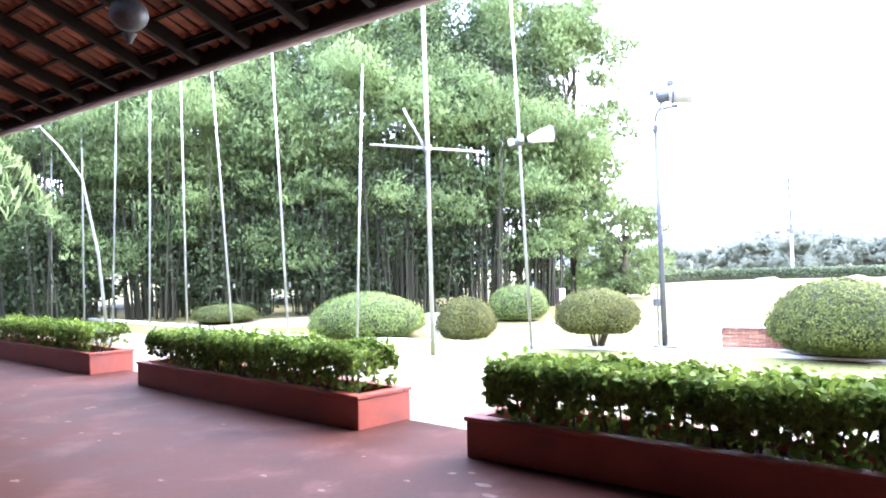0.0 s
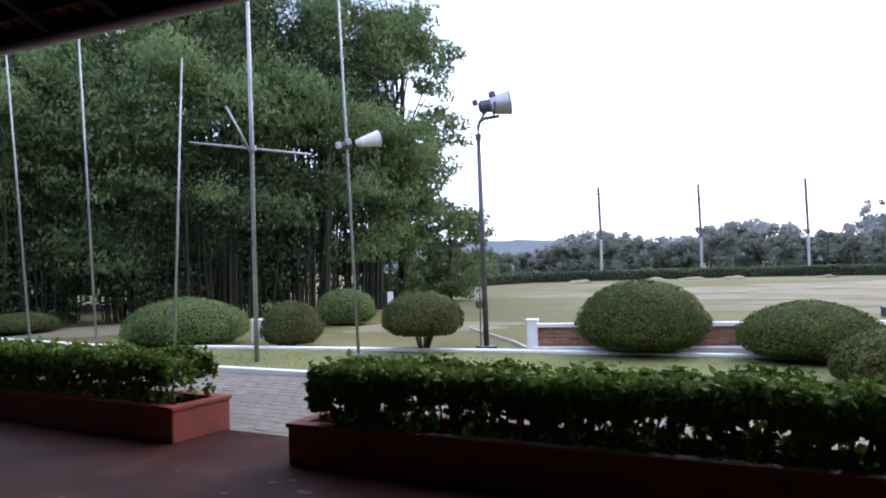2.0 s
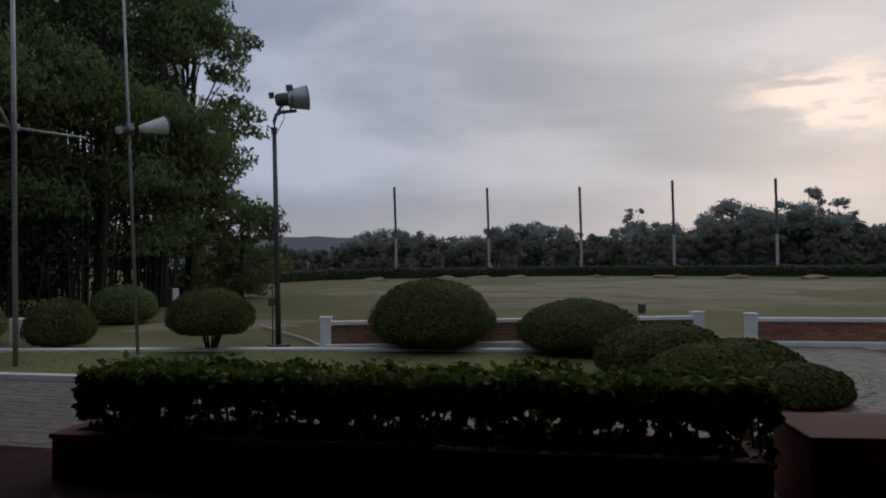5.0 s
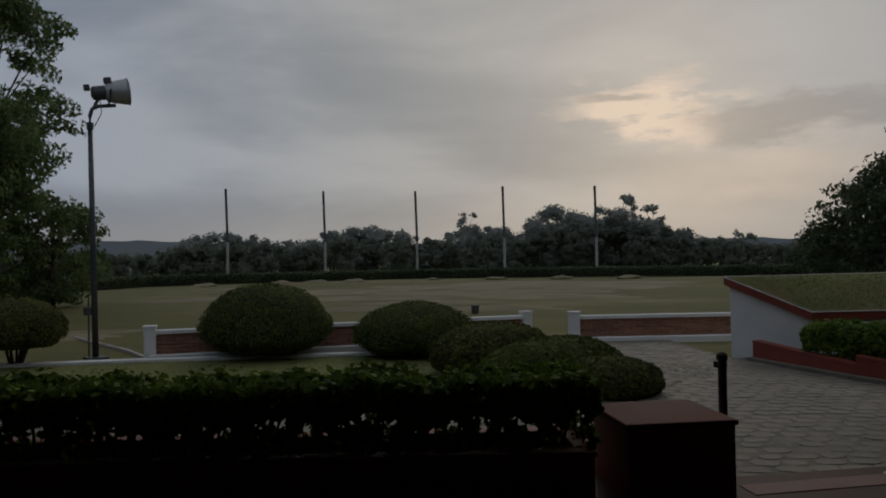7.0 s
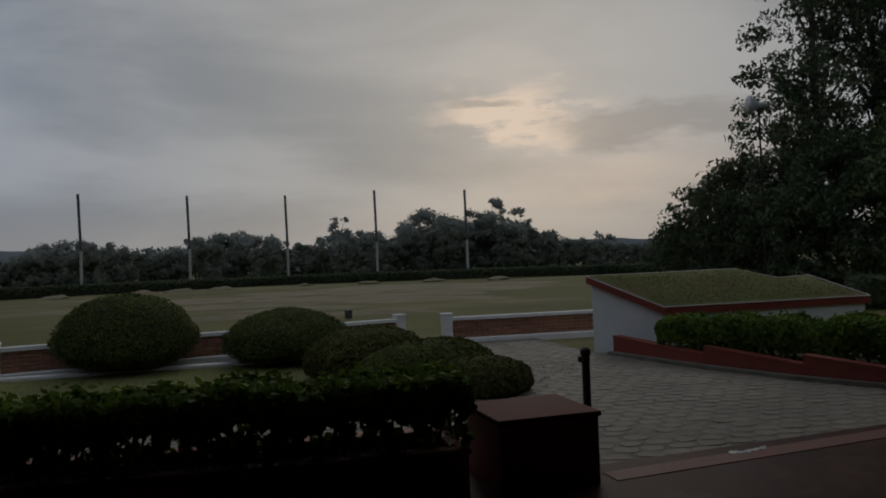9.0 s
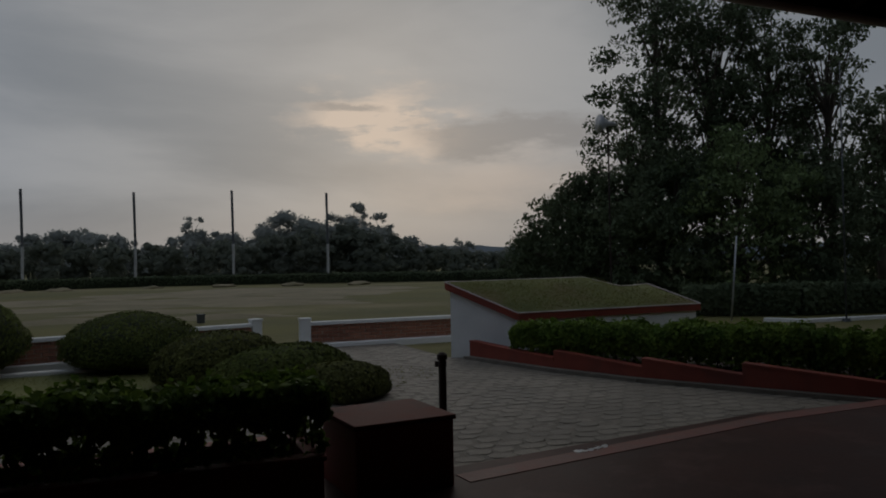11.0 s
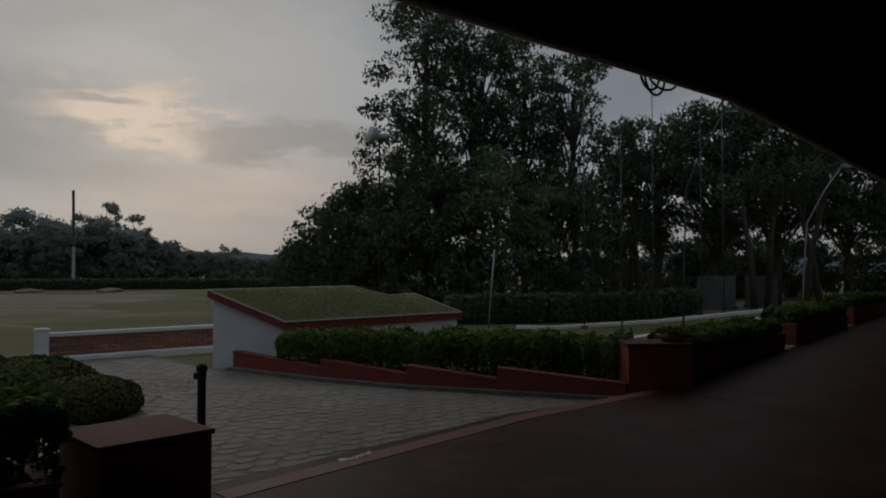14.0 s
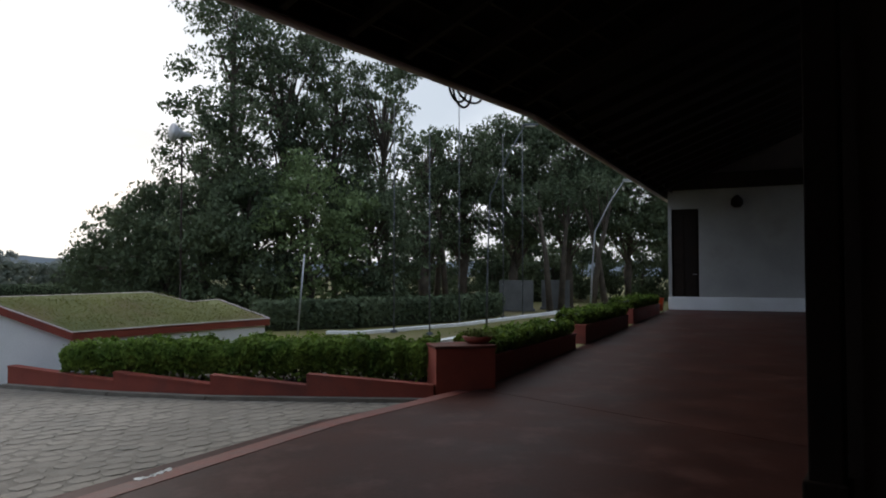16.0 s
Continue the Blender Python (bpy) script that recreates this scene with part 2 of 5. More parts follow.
# air haze is put into these two leaf colours: paler and greyer
FARLEAF = material("haze_tinted_far_foliage", (0.35, 0.37, 0.345), (0.31, 0.33, 0.305), rough=0.95, scale=0.05, fine=0.6, bump=0, island=0.04, spec=0.0, translucent=0.5)
MIDLEAF = material("haze_tinted_middle_foliage", (0.18, 0.20, 0.16), (0.14, 0.155, 0.125), rough=0.95, scale=0.08, fine=1.0, bump=0, island=0.06, spec=0.0, translucent=0.45)
# hill colour turned pale blue to stand for haze
HILL = material("haze_tinted_hills", (0.36, 0.40, 0.45), (0.30, 0.34, 0.39), rough=1.0, scale=0.02, fine=0.3, bump=0)
PLASTIC = material("grey_plastic", (0.45, 0.46, 0.47), (0.35, 0.36, 0.37), rough=0.45, bump=0.05)
CABLE = material("black_cable", (0.015, 0.015, 0.016), rough=0.5, bump=0)
ORANGE = material("orange_plastic", (0.75, 0.10, 0.02), (0.6, 0.08, 0.02), rough=0.45, bump=0.05)


# ---- mesh helpers ----
def mesh_from(name, verts, faces, mats):
    me = bpy.data.meshes.new(name)
    me.from_pydata([tuple(v) for v in verts], [], faces)
    for m in mats if isinstance(mats, (list, tuple)) else [mats]:
        me.materials.append(m)
    me.update()
    return me


def part(name, bm, mat, parent=None, label="", smooth=False):
    """Links a bmesh (or a ready mesh) as one object, under a thing or a part."""
    if isinstance(bm, bmesh.types.BMesh):
        me = bpy.data.meshes.new(name)
        bmesh.ops.recalc_face_normals(bm, faces=bm.faces[:])
        bm.to_mesh(me)
        bm.free()
        me.materials.append(mat)
    else:
        me = bm
    if smooth:
        for p in me.polygons:
            p.use_smooth = True
    ob = new(name, me)
    ob.parent = parent
    if label:
        ob["label"] = label
    return ob


def thing(name, label, category, group="", kind="", loc=(0, 0, 0), rz=0.0):
    ob = new(name)
    ob.empty_display_size = 0.2
    ob.matrix_basis = Matrix.Translation(loc) @ Matrix.Rotation(rz, 4, "Z")
    return tagged(ob, label, category, group, kind)


def box(bm, size, m=Matrix(), bevel=0.0):
    r = bmesh.ops.create_cube(bm, size=1.0, matrix=m @ Matrix.Diagonal((*size, 1)))
    if bevel:
        edges = {e for v in r["verts"] for e in v.link_edges}
        bmesh.ops.bevel(bm, geom=list(edges), offset=bevel, segments=2, affect="EDGES", profile=0.6)
    return bm


def tube(bm, pts, radii, seg=10, cap=True):
    """A tapering tube along points."""
    rings = []
    pts = [Vector(p) for p in pts]
    for i, p in enumerate(pts):
        d = (pts[min(i + 1, len(pts) - 1)] - pts[max(i - 1, 0)]).normalized()
        q = d.to_track_quat("Z", "Y").to_matrix()
        r = radii[i] if isinstance(radii, (list, tuple)) else radii
        rings.append([bm.verts.new(p + q @ Vector((math.cos(2 * math.pi * k / seg) * r, math.sin(2 * math.pi * k / seg) * r, 0))) for k in range(seg)])
    for a, b in zip(rings, rings[1:]):
        for k in range(seg):
            bm.faces.new((a[k], a[(k + 1) % seg], b[(k + 1) % seg], b[k]))
    if cap:
        bm.faces.new(rings[0][::-1])
        bm.faces.new(rings[-1])
    return bm


def prism(bm, poly, z0, z1):
    """An upright slab over a plan polygon; z1 may be a list, one height a corner."""
    hi = z1 if isinstance(z1, (list, tuple)) else [z1] * len(poly)
    lo = z0 if isinstance(z0, (list, tuple)) else [z0] * len(poly)
    a = [bm.verts.new((p[0], p[1], z)) for p, z in zip(poly, lo)]
    b = [bm.verts.new((p[0], p[1], z)) for p, z in zip(poly, hi)]
    bm.faces.new(a[::-1])
    bm.faces.new(b)
    for i in range(len(poly)):
        j = (i + 1) % len(poly)
        bm.faces.new((a[i], a[j], b[j], b[i]))
    return bm


def leaf_mesh(name, centres, normals, size, mat, rng, aspect=2.0, jitter=0.7, droop=0.0):
    """One mesh of small pointed leaves (two triangles each, folded) at the given places."""
    n = len(centres)
    d = rng.normal(size=(n, 3))
    nn = normals + jitter * rng.normal(size=(n, 3))
    nn /= np.linalg.norm(nn, axis=1)[:, None] + 1e-9
    ax = np.cross(nn, d)
    ax[:, 2] -= droop
    ax /= np.linalg.norm(ax, axis=1)[:, None] + 1e-9
    side = np.cross(nn, ax)
    side /= np.linalg.norm(side, axis=1)[:, None] + 1e-9
    s = size * rng.uniform(0.6, 1.35, (n, 1))
    v = np.empty((n, 4, 3))
    v[:, 0] = centres - ax * s * 0.5
    v[:, 1] = centres + side * s / aspect * 0.5 + nn * s * 0.08
    v[:, 2] = centres + ax * s * 0.5
    v[:, 3] = centres - side * s / aspect * 0.5 + nn * s * 0.08
    me = bpy.data.meshes.new(name)
    me.vertices.add(4 * n)
    me.vertices.foreach_set("co", v.reshape(-1).astype(np.float32))
    me.loops.add(4 * n)
    me.loops.foreach_set("vertex_index", np.arange(4 * n, dtype=np.int32))
    me.polygons.add(n)
    me.polygons.foreach_set("loop_start", np.arange(0, 4 * n, 4, dtype=np.int32))
    me.materials.append(mat)
    me.update(calc_edges=True)
    return me


# ---- plan of the veranda's front ----
PLAN_A = Vector((0.732, -0.681, 0))          # along the planters
OUT_A = Vector((0.681, 0.732, 0))            # from the veranda to the garden
FRONT = {"A0": Vector((-8.16, 13.55, 0)), "A1": Vector((-5.27, 11.03, 0)), "B0": Vector((-4.11, 9.93, 0)),
         "B1": Vector((-0.83, 6.84, 0)), "C0": Vector((0.13, 5.83, 0)), "C1": Vector((3.72, 2.78, 0)),
         "K0": Vector((4.44, 2.24, 0)), "K1": Vector((7.45, 0.39, 0)), "K2": Vector((9.54, -1.28, 0)), "W": Vector((22.6, -9.1, 0))}
EAVE_N = Vector((0.628, 0.778, 0))
EAVE_T = Vector((0.778, -0.628, 0))
EAVE_Z = 3.94
GROUND = -0.15


# ---- ground ----
def build_ground():
    # one sheet to the horizon, with a gentle swell on the practice field
    rng = np.random.default_rng(3)
    rad = np.concatenate([np.linspace(0, 30, 31), np.linspace(33, 90, 30), np.array([110, 150, 250, 500, 1200, 3000])])
    na = 144
    verts, faces = [], []
    for r in rad:
        for k in range(na):
            a = 2 * math.pi * k / na
            x, y = r * math.cos(a), r * math.sin(a)
            z = GROUND - 0.03
            if r > 22:
                z += 0.12 * (noise.noise((x * 0.05, y * 0.05, 0.0))) * min(1, (r - 22) / 20)
            verts.append((x, y, z))
    for i in range(len(rad) - 1):
        for k in range(na):
            k2 = (k + 1) % na
            faces.append((i * na + k, (i + 1) * na + k, (i + 1) * na + k2, i * na + k2))
    ground = part("ground", mesh_from("ground", verts, faces, GRASS), None, None)
    tagged(ground, "mown green and straw-coloured grass field with bare patches", "ground", kind="structure")


build_ground()


def build_floor():
    f = FRONT
    o = OUT_A * 0.72
    floor = part("floor", prism(bmesh.new(), [f["A0"] - PLAN_A * 16 + o, f["C0"] + o, f["C1"] + Vector((0.5, 0.6, 0)), f["K0"] + Vector((0.25, 0.3, 0)), f["K1"] + Vector((0.18, 0.26, 0)), f["K2"],
                  Vector((-2.0, -9.5, 0)), Vector((-26, 10, 0)), Vector((-24, 27, 0))], -0.4, 0.0), FLOOR)
    tagged(floor, "worn polished red cement veranda floor", "floor", kind="structure")
    ramp = bmesh.new()
    w = f["W"]
    prism(ramp, [f["K2"], w, w + Vector((-6, -10, 0)), Vector((-2.0, -9.5, 0))], -0.4, [0.003, 0.375, 0.375, 0.003])
    tagged(part("veranda_ramp", ramp, FLOOR), "red cement veranda floor rising towards the end wall", "floor", kind="structure")
    # red kerb along the open stretch
    kerb = bmesh.new()
    b, c = f["K1"], f["K2"] + Vector((-0.15, 0.1, 0))
    outw = Vector((0.115, 0.165, 0))
    pts = [f["K0"] + Vector((0.1, -0.07, 0)), b, c]
    prism(kerb, pts + [p + outw for p in reversed(pts)], -0.3, 0.005)
    rng = np.random.default_rng(4)
    # irregular white flecks in a short row along the kerb
    mark = bmesh.new()
    for k in range(9):
        p = f["K0"].lerp(f["K1"], 0.345 + 0.011 * k) + Vector((0.10 + rng.uniform(-0.03, 0.03), 0.14 + rng.uniform(-0.03, 0.03), 0.0065))
        r = rng.uniform(0.012, 0.035)
        vs = [mark.verts.new(p + Vector((math.cos(a) * r * 1.5 * rng.uniform(0.6, 1.2), math.sin(a) * r * rng.uniform(0.6, 1.2), 0.0025))) for a in [i * 2 * math.pi / 9 for i in range(9)]]
        mark.faces.new(vs)
    fleck = bmesh.new()
    for k in range(70):
        p = f["B0"].lerp(f["C1"], rng.uniform(-0.2, 0.75)) - OUT_A * rng.uniform(0.4, 3.8)
        r = rng.uniform(0.012, 0.04)
        fleck.faces.new([fleck.verts.new(p + PLAN_A * math.cos(a) * r * rng.uniform(0.8, 2.2) + OUT_A * math.sin(a) * r * rng.uniform(0.6, 1.2) + Vector((0, 0, 0.003))) for a in [i * 2 * math.pi / 8 for i in range(8)]])
    tagged(part("floor_scuffs", fleck, FLECK), "pale scuffed flecks on the red cement floor", "scuffs", kind="stuff")
    tagged(part("paint_mark", mark, WHITE), "small white flecks on the red kerb", "paint", kind="stuff")
    tagged(part("kerb", kerb, KERBPAINT), "red-painted cement kerb along the veranda edge", "kerb", kind="structure")


build_floor()


# ---- roof over the veranda ----
def build_roof():
    pitch = 0.40
    bend = Vector((10.9, -2.36, EAVE_Z))
    left = EAVE_N * 5.0 - EAVE_T * 32
    left.z = EAVE_Z
    end = Vector((21.9, -8.6, EAVE_Z))
    wing_t = (end - bend).normalized()
    wing_n = Vector((-wing_t.y, wing_t.x, 0)) * 1.0
    if wing_n.dot(EAVE_N) < 0:
        wing_n = -wing_n
    # boarding above the tiles, main part and wing
    deck = bmesh.new()
    inner = -EAVE_N * 11 + Vector((0, 0, 11 * pitch))
    v = [deck.verts.new(p + Vector((0, 0, 0.16))) for p in (left, bend, bend + inner, left + inner)]
    deck.faces.new(v)
    inner2 = -wing_n * 11 + Vector((0, 0, 11 * pitch))
    v2 = [deck.verts.new(p + Vector((0, 0, 0.16))) for p in (bend, end + wing_t * 3, end + wing_t * 3 + inner2, bend + inner2)]
    deck.faces.new(v2)
    up = Vector((0, 0, 0.16))
    deck.faces.new([deck.verts.new(p + up) for p in (bend, bend + inner2, bend + inner)])
    bmesh.ops.solidify(deck, geom=deck.faces[:], thickness=0.05)
    roof = part("ceiling", deck, WOOD)
    tagged(roof, "dark tiled veranda roof seen from below", "ceiling", kind="structure")
    # rafters under it
    slope = math.atan(pitch)
    for base, t, n, length, step in ((bend, -EAVE_T, EAVE_N, 46, 0.95), (bend, wing_t, wing_n, 12.5, 0.95)):
        k = 0
        d = 0.5
        while d < length:
            p = base + t * d
            bm = bmesh.new()
            ang = math.atan2(-n.y, -n.x)
            m = Matrix.Translation(p + Vector((0, 0, -0.0)) - n * 4.4 + Vector((0, 0, 4.4 * pitch + 0.03))) @ Matrix.Rotation(ang, 4, "Z") @ Matrix.Rotation(-slope, 4, "Y")
            box(bm, (9.4, 0.09, 0.14), m, 0.008)
            part("rafter", bm, WOOD, roof)
            d += step
    # eave board
    for a, b in ((left, bend), (bend, end + wing_t * 3)):
        bm = bmesh.new()
        mid, d = (a + b) / 2, b - a
        box(bm, (d.length, 0.03, 0.21), Matrix.Translation(mid + Vector((0, 0, 0.065))) @ Matrix.Rotation(math.atan2(d.y, d.x), 4, "Z"), 0.006)
        part("eave_board", bm, WOOD, roof)
        go = (EAVE_N if a is left else wing_n) * 0.075 + Vector((0, 0, -0.035))
        part("gutter", tube(bmesh.new(), [a + go, mid + go, b + go], 0.055, 12), GUTTER, roof, "pale painted gutter", smooth=True)
        # dark board added behind the eave to shut out slits of sky
        bm = bmesh.new()
        nn = EAVE_N if a is left else wing_n
        box(bm, (d.length, 0.03, 0.16), Matrix.Translation(mid - nn * 0.22 + Vector((0, 0, 0.19))) @ Matrix.Rotation(math.atan2(d.y, d.x), 4, "Z"))
        part("wall_plate", bm, WOOD, roof)
    # battens across the rafters and the clay tiles lying on them
    for i in range(5):
        bm = bmesh.new()
        off = 0.25 + 0.38 * i
        mid = (left + bend) / 2 - EAVE_N * off + Vector((0, 0, off * pitch + 0.105))
        box(bm, ((bend - left).length - 0.2, 0.05, 0.025), Matrix.Translation(mid) @ Matrix.Rotation(math.atan2(EAVE_T.y, EAVE_T.x), 4, "Z"))
        part("batten", bm, WOOD, roof)
    seg, length = 6, 0.46
    verts, faces = [], []
    for j in (0, 1):
        for s in (0, 1):
            for k in range(seg + 1):
                a = math.pi * k / seg
                r = (0.095 - 0.012 * j) - 0.014 * s
                verts.append((math.cos(a) * r, (j - 0.5) * length, -math.sin(a) * r + 0.02))
    q = seg + 1
    for k in range(seg):
        faces += [(k, k + 1, 2 * q + k + 1, 2 * q + k), (q + k, 3 * q + k, 3 * q + k + 1, q + k + 1), (k, q + k, q + k + 1, k + 1), (2 * q + k, 2 * q + k + 1, 3 * q + k + 1, 3 * q + k)]
    faces += [(0, 2 * q, 3 * q, q), (seg, q + seg, 3 * q + seg, 2 * q + seg)]
    tile = mesh_from("roof_tile", verts, faces, TILE)
    ang = math.atan2(EAVE_T.y, EAVE_T.x)
    # the stretch of eave that comes nearest to the open view
    for col in range(58):
        for row in range(5):
            along = EAVE_N * 5.0 - EAVE_T * (2.6 + 0.215 * col)
            off = 0.08 + 0.38 * row
            ob = new("roof_tile", tile)
            ob.parent = roof
            ob.matrix_basis = Matrix.Translation(along - EAVE_N * off + Vector((0, 0, EAVE_Z + off * pitch + 0.19))) @ Matrix.Rotation(ang, 4, "Z") @ Matrix.Rotation(-slope, 4, "X") @ Matrix.Rotation(random.uniform(-0.03, 0.03), 4, "Z")
    # unlit round lamp hanging under the rafters
    lamp = thing("ceiling_lamp", "dark round pendant lamp under the veranda roof", "lamp", loc=at(22.9, 5.5, 3.27))
    bm = bmesh.new()
    bmesh.ops.create_uvsphere(bm, u_segments=20, v_segments=12, radius=0.13, matrix=Matrix.Diagonal((1, 1, 0.85, 1)))
    part("globe", bm, DARKSTEEL, lamp, smooth=True)
    part("stem", tube(bmesh.new(), [(0, 0, 0.1), (0, 0, 1.62)], 0.018), DARKSTEEL, lamp)
    part("finial", tube(bmesh.new(), [(0, 0, -0.2), (0, 0, -0.13)], [0.015, 0.05]), DARKSTEEL, lamp)


build_roof()


# ---- house walls ----
def build_walls():
    w = FRONT["W"]
    t = Vector((w.x - FRONT["K2"].x, w.y - FRONT["K2"].y, 0)).normalized()
    n = Vector((-t.y, t.x, 0))
    side = -n
    ang = math.atan2(side.y, side.x)
    wall = thing("wall_east", "white plastered end wall of the veranda with a dark door", "wall", kind="structure", loc=(w.x, w.y, 0.375), rz=ang)
    bm = bmesh.new()
    # local x runs along the wall from the garden corner, local y points away from the camera
    s = 1 if Vector((-side.y, side.x, 0)).dot(t) > 0 else -1
    box(bm, (0.10, 0.3, 4.1), pose(0.05, s * 0.15, 2.05))
    box(bm, (9.5, 0.3, 4.1), pose(0.92 + 4.75, s * 0.15, 2.05))
    box(bm, (0.82, 0.3, 0.95), pose(0.51, s * 0.15, 3.625))
    part("plaster", bm, PLASTER_GREY, wall)
    bm = bmesh.new()
    box(bm, (12, 0.2, 4.0), pose(6.2, s * 0.25, 6.1))
    part("gable", bm, PLASTER_DARK, wall, "dark boarded gable above the beam")
    bm = bmesh.new()
    box(bm, (8.4, 0.08, 0.40), pose(4.2, s * -0.045, 0.20), 0.01)
    part("plinth", bm, WHITE, wall, "grey-white plinth")
    bm = bmesh.new()
    box(bm, (8.4, 0.12, 0.48), pose(4.2, s * -0.06, 3.98), 0.01)
    part("beam", bm, WOOD, wall)
    door = thing("door_1", "dark brown panelled wooden door, closed", "door", kind="structure", loc=wall.matrix_basis @ Vector((0.51, s * 0.12, 0)), rz=ang)
    bm = bmesh.new()
    box(bm, (0.82, 0.05, 3.15), pose(0, 0, 1.575), 0.004)
    leaf = part("door_leaf", bm, WOOD, door)
    bm = bmesh.new()
    tube(bm, [(0.33, s * -0.03, 1.1), (0.33, s * -0.09, 1.1), (0.22, s * -0.09, 1.1)], 0.013, 8)
    part("handle", bm, STEEL, leaf, "steel lever handle")
    for x in (-0.2, 0.2):
        for z0, z1 in ((0.25, 1.3), (1.45, 2.9)):
            bm = bmesh.new()
            box(bm, (0.28, 0.03, z1 - z0), pose(x, s * -0.035, (z0 + z1) / 2), 0.008)
            part("panel", bm, WOOD, leaf)
    lamp = thing("wall_lamp", "small dark wall lamp under the beam", "lamp", loc=wall.matrix_basis @ Vector((2.05, s * -0.14, 3.3)), rz=ang)
    bm = bmesh.new()
    tube(bm, [(0, 0, -0.17), (0, 0, -0.08), (0, 0, 0.08), (0, 0, 0.2)], [0.09, 0.18, 0.17, 0.04], 14)
    part("shade", bm, WOOD, lamp, smooth=True)
    part("bracket", tube(bmesh.new(), [(0, s * 0.12, 0.22), (0, 0, 0.2)], 0.025), DARKSTEEL, lamp)
    # post and house wall close by, and plain unseen walls added to close the place
    post = thing("veranda_post", "dark square timber post of the veranda", "post", loc=at(-122.3, 4.9))
    post.rotation_euler = (0, 0, math.atan2(EAVE_T.y, EAVE_T.x))
    bm = bmesh.new()
    box(bm, (0.19, 0.19, 5.6), pose(0, 0, 2.8), 0.012)
    part("shaft", bm, WOOD, post)
    bm = bmesh.new()
    box(bm, (0.25, 0.25, 0.3), pose(0, 0, 0.15), 0.015)
    part("base", bm, WOOD, post)

    # edge highlight between post and wall, added as a thin pale rod with bands
    pipe = thing("post_edge_highlight", "thin pale rod standing for the edge highlight beside the veranda post", "conduit", loc=at(-123.35, 4.97))
    part("pipe", tube(bmesh.new(), [(0, 0, 0), (0, 0, 5.4)], 0.012, 8), PLASTIC, pipe, smooth=True)
    for z in (0.4, 1.6, 2.8):
        bm = bmesh.new()
        tube(bm, [(0, 0, z), (0, 0, z + 0.03)], 0.02, 8)
        part("clip", bm, DARKSTEEL, pipe)

    def plain(name, a, b, h=7.6):
        bm = bmesh.new()
        d = Vector(b) - Vector(a)
        box(bm, (d.length, 0.25, h), Matrix.Translation((Vector(a) + Vector(b)) / 2 + Vector((0, 0, h / 2 - 0.3))) @ Matrix.Rotation(math.atan2(d.y, d.x), 4, "Z"))
        tagged(part(name, bm, PLASTER_DARK), "plain dark brown wall closing in the veranda", "wall", kind="structure")

    p = at(-124.6, 5.0)
    plain("wall_south", p + EAVE_T * 0.1, p + EAVE_T * 17, 5.9)
    plain("wall_return", p, p - EAVE_N * 5)
    q = p - EAVE_N * 5
    # the last two stand out of view, added to keep light off the veranda
    plain("wall_back", q, q - EAVE_T * 36)
    w0 = q - EAVE_T * 36
    plain("wall_west", w0, w0 + EAVE_N * 8.6, 5.4)


build_walls()


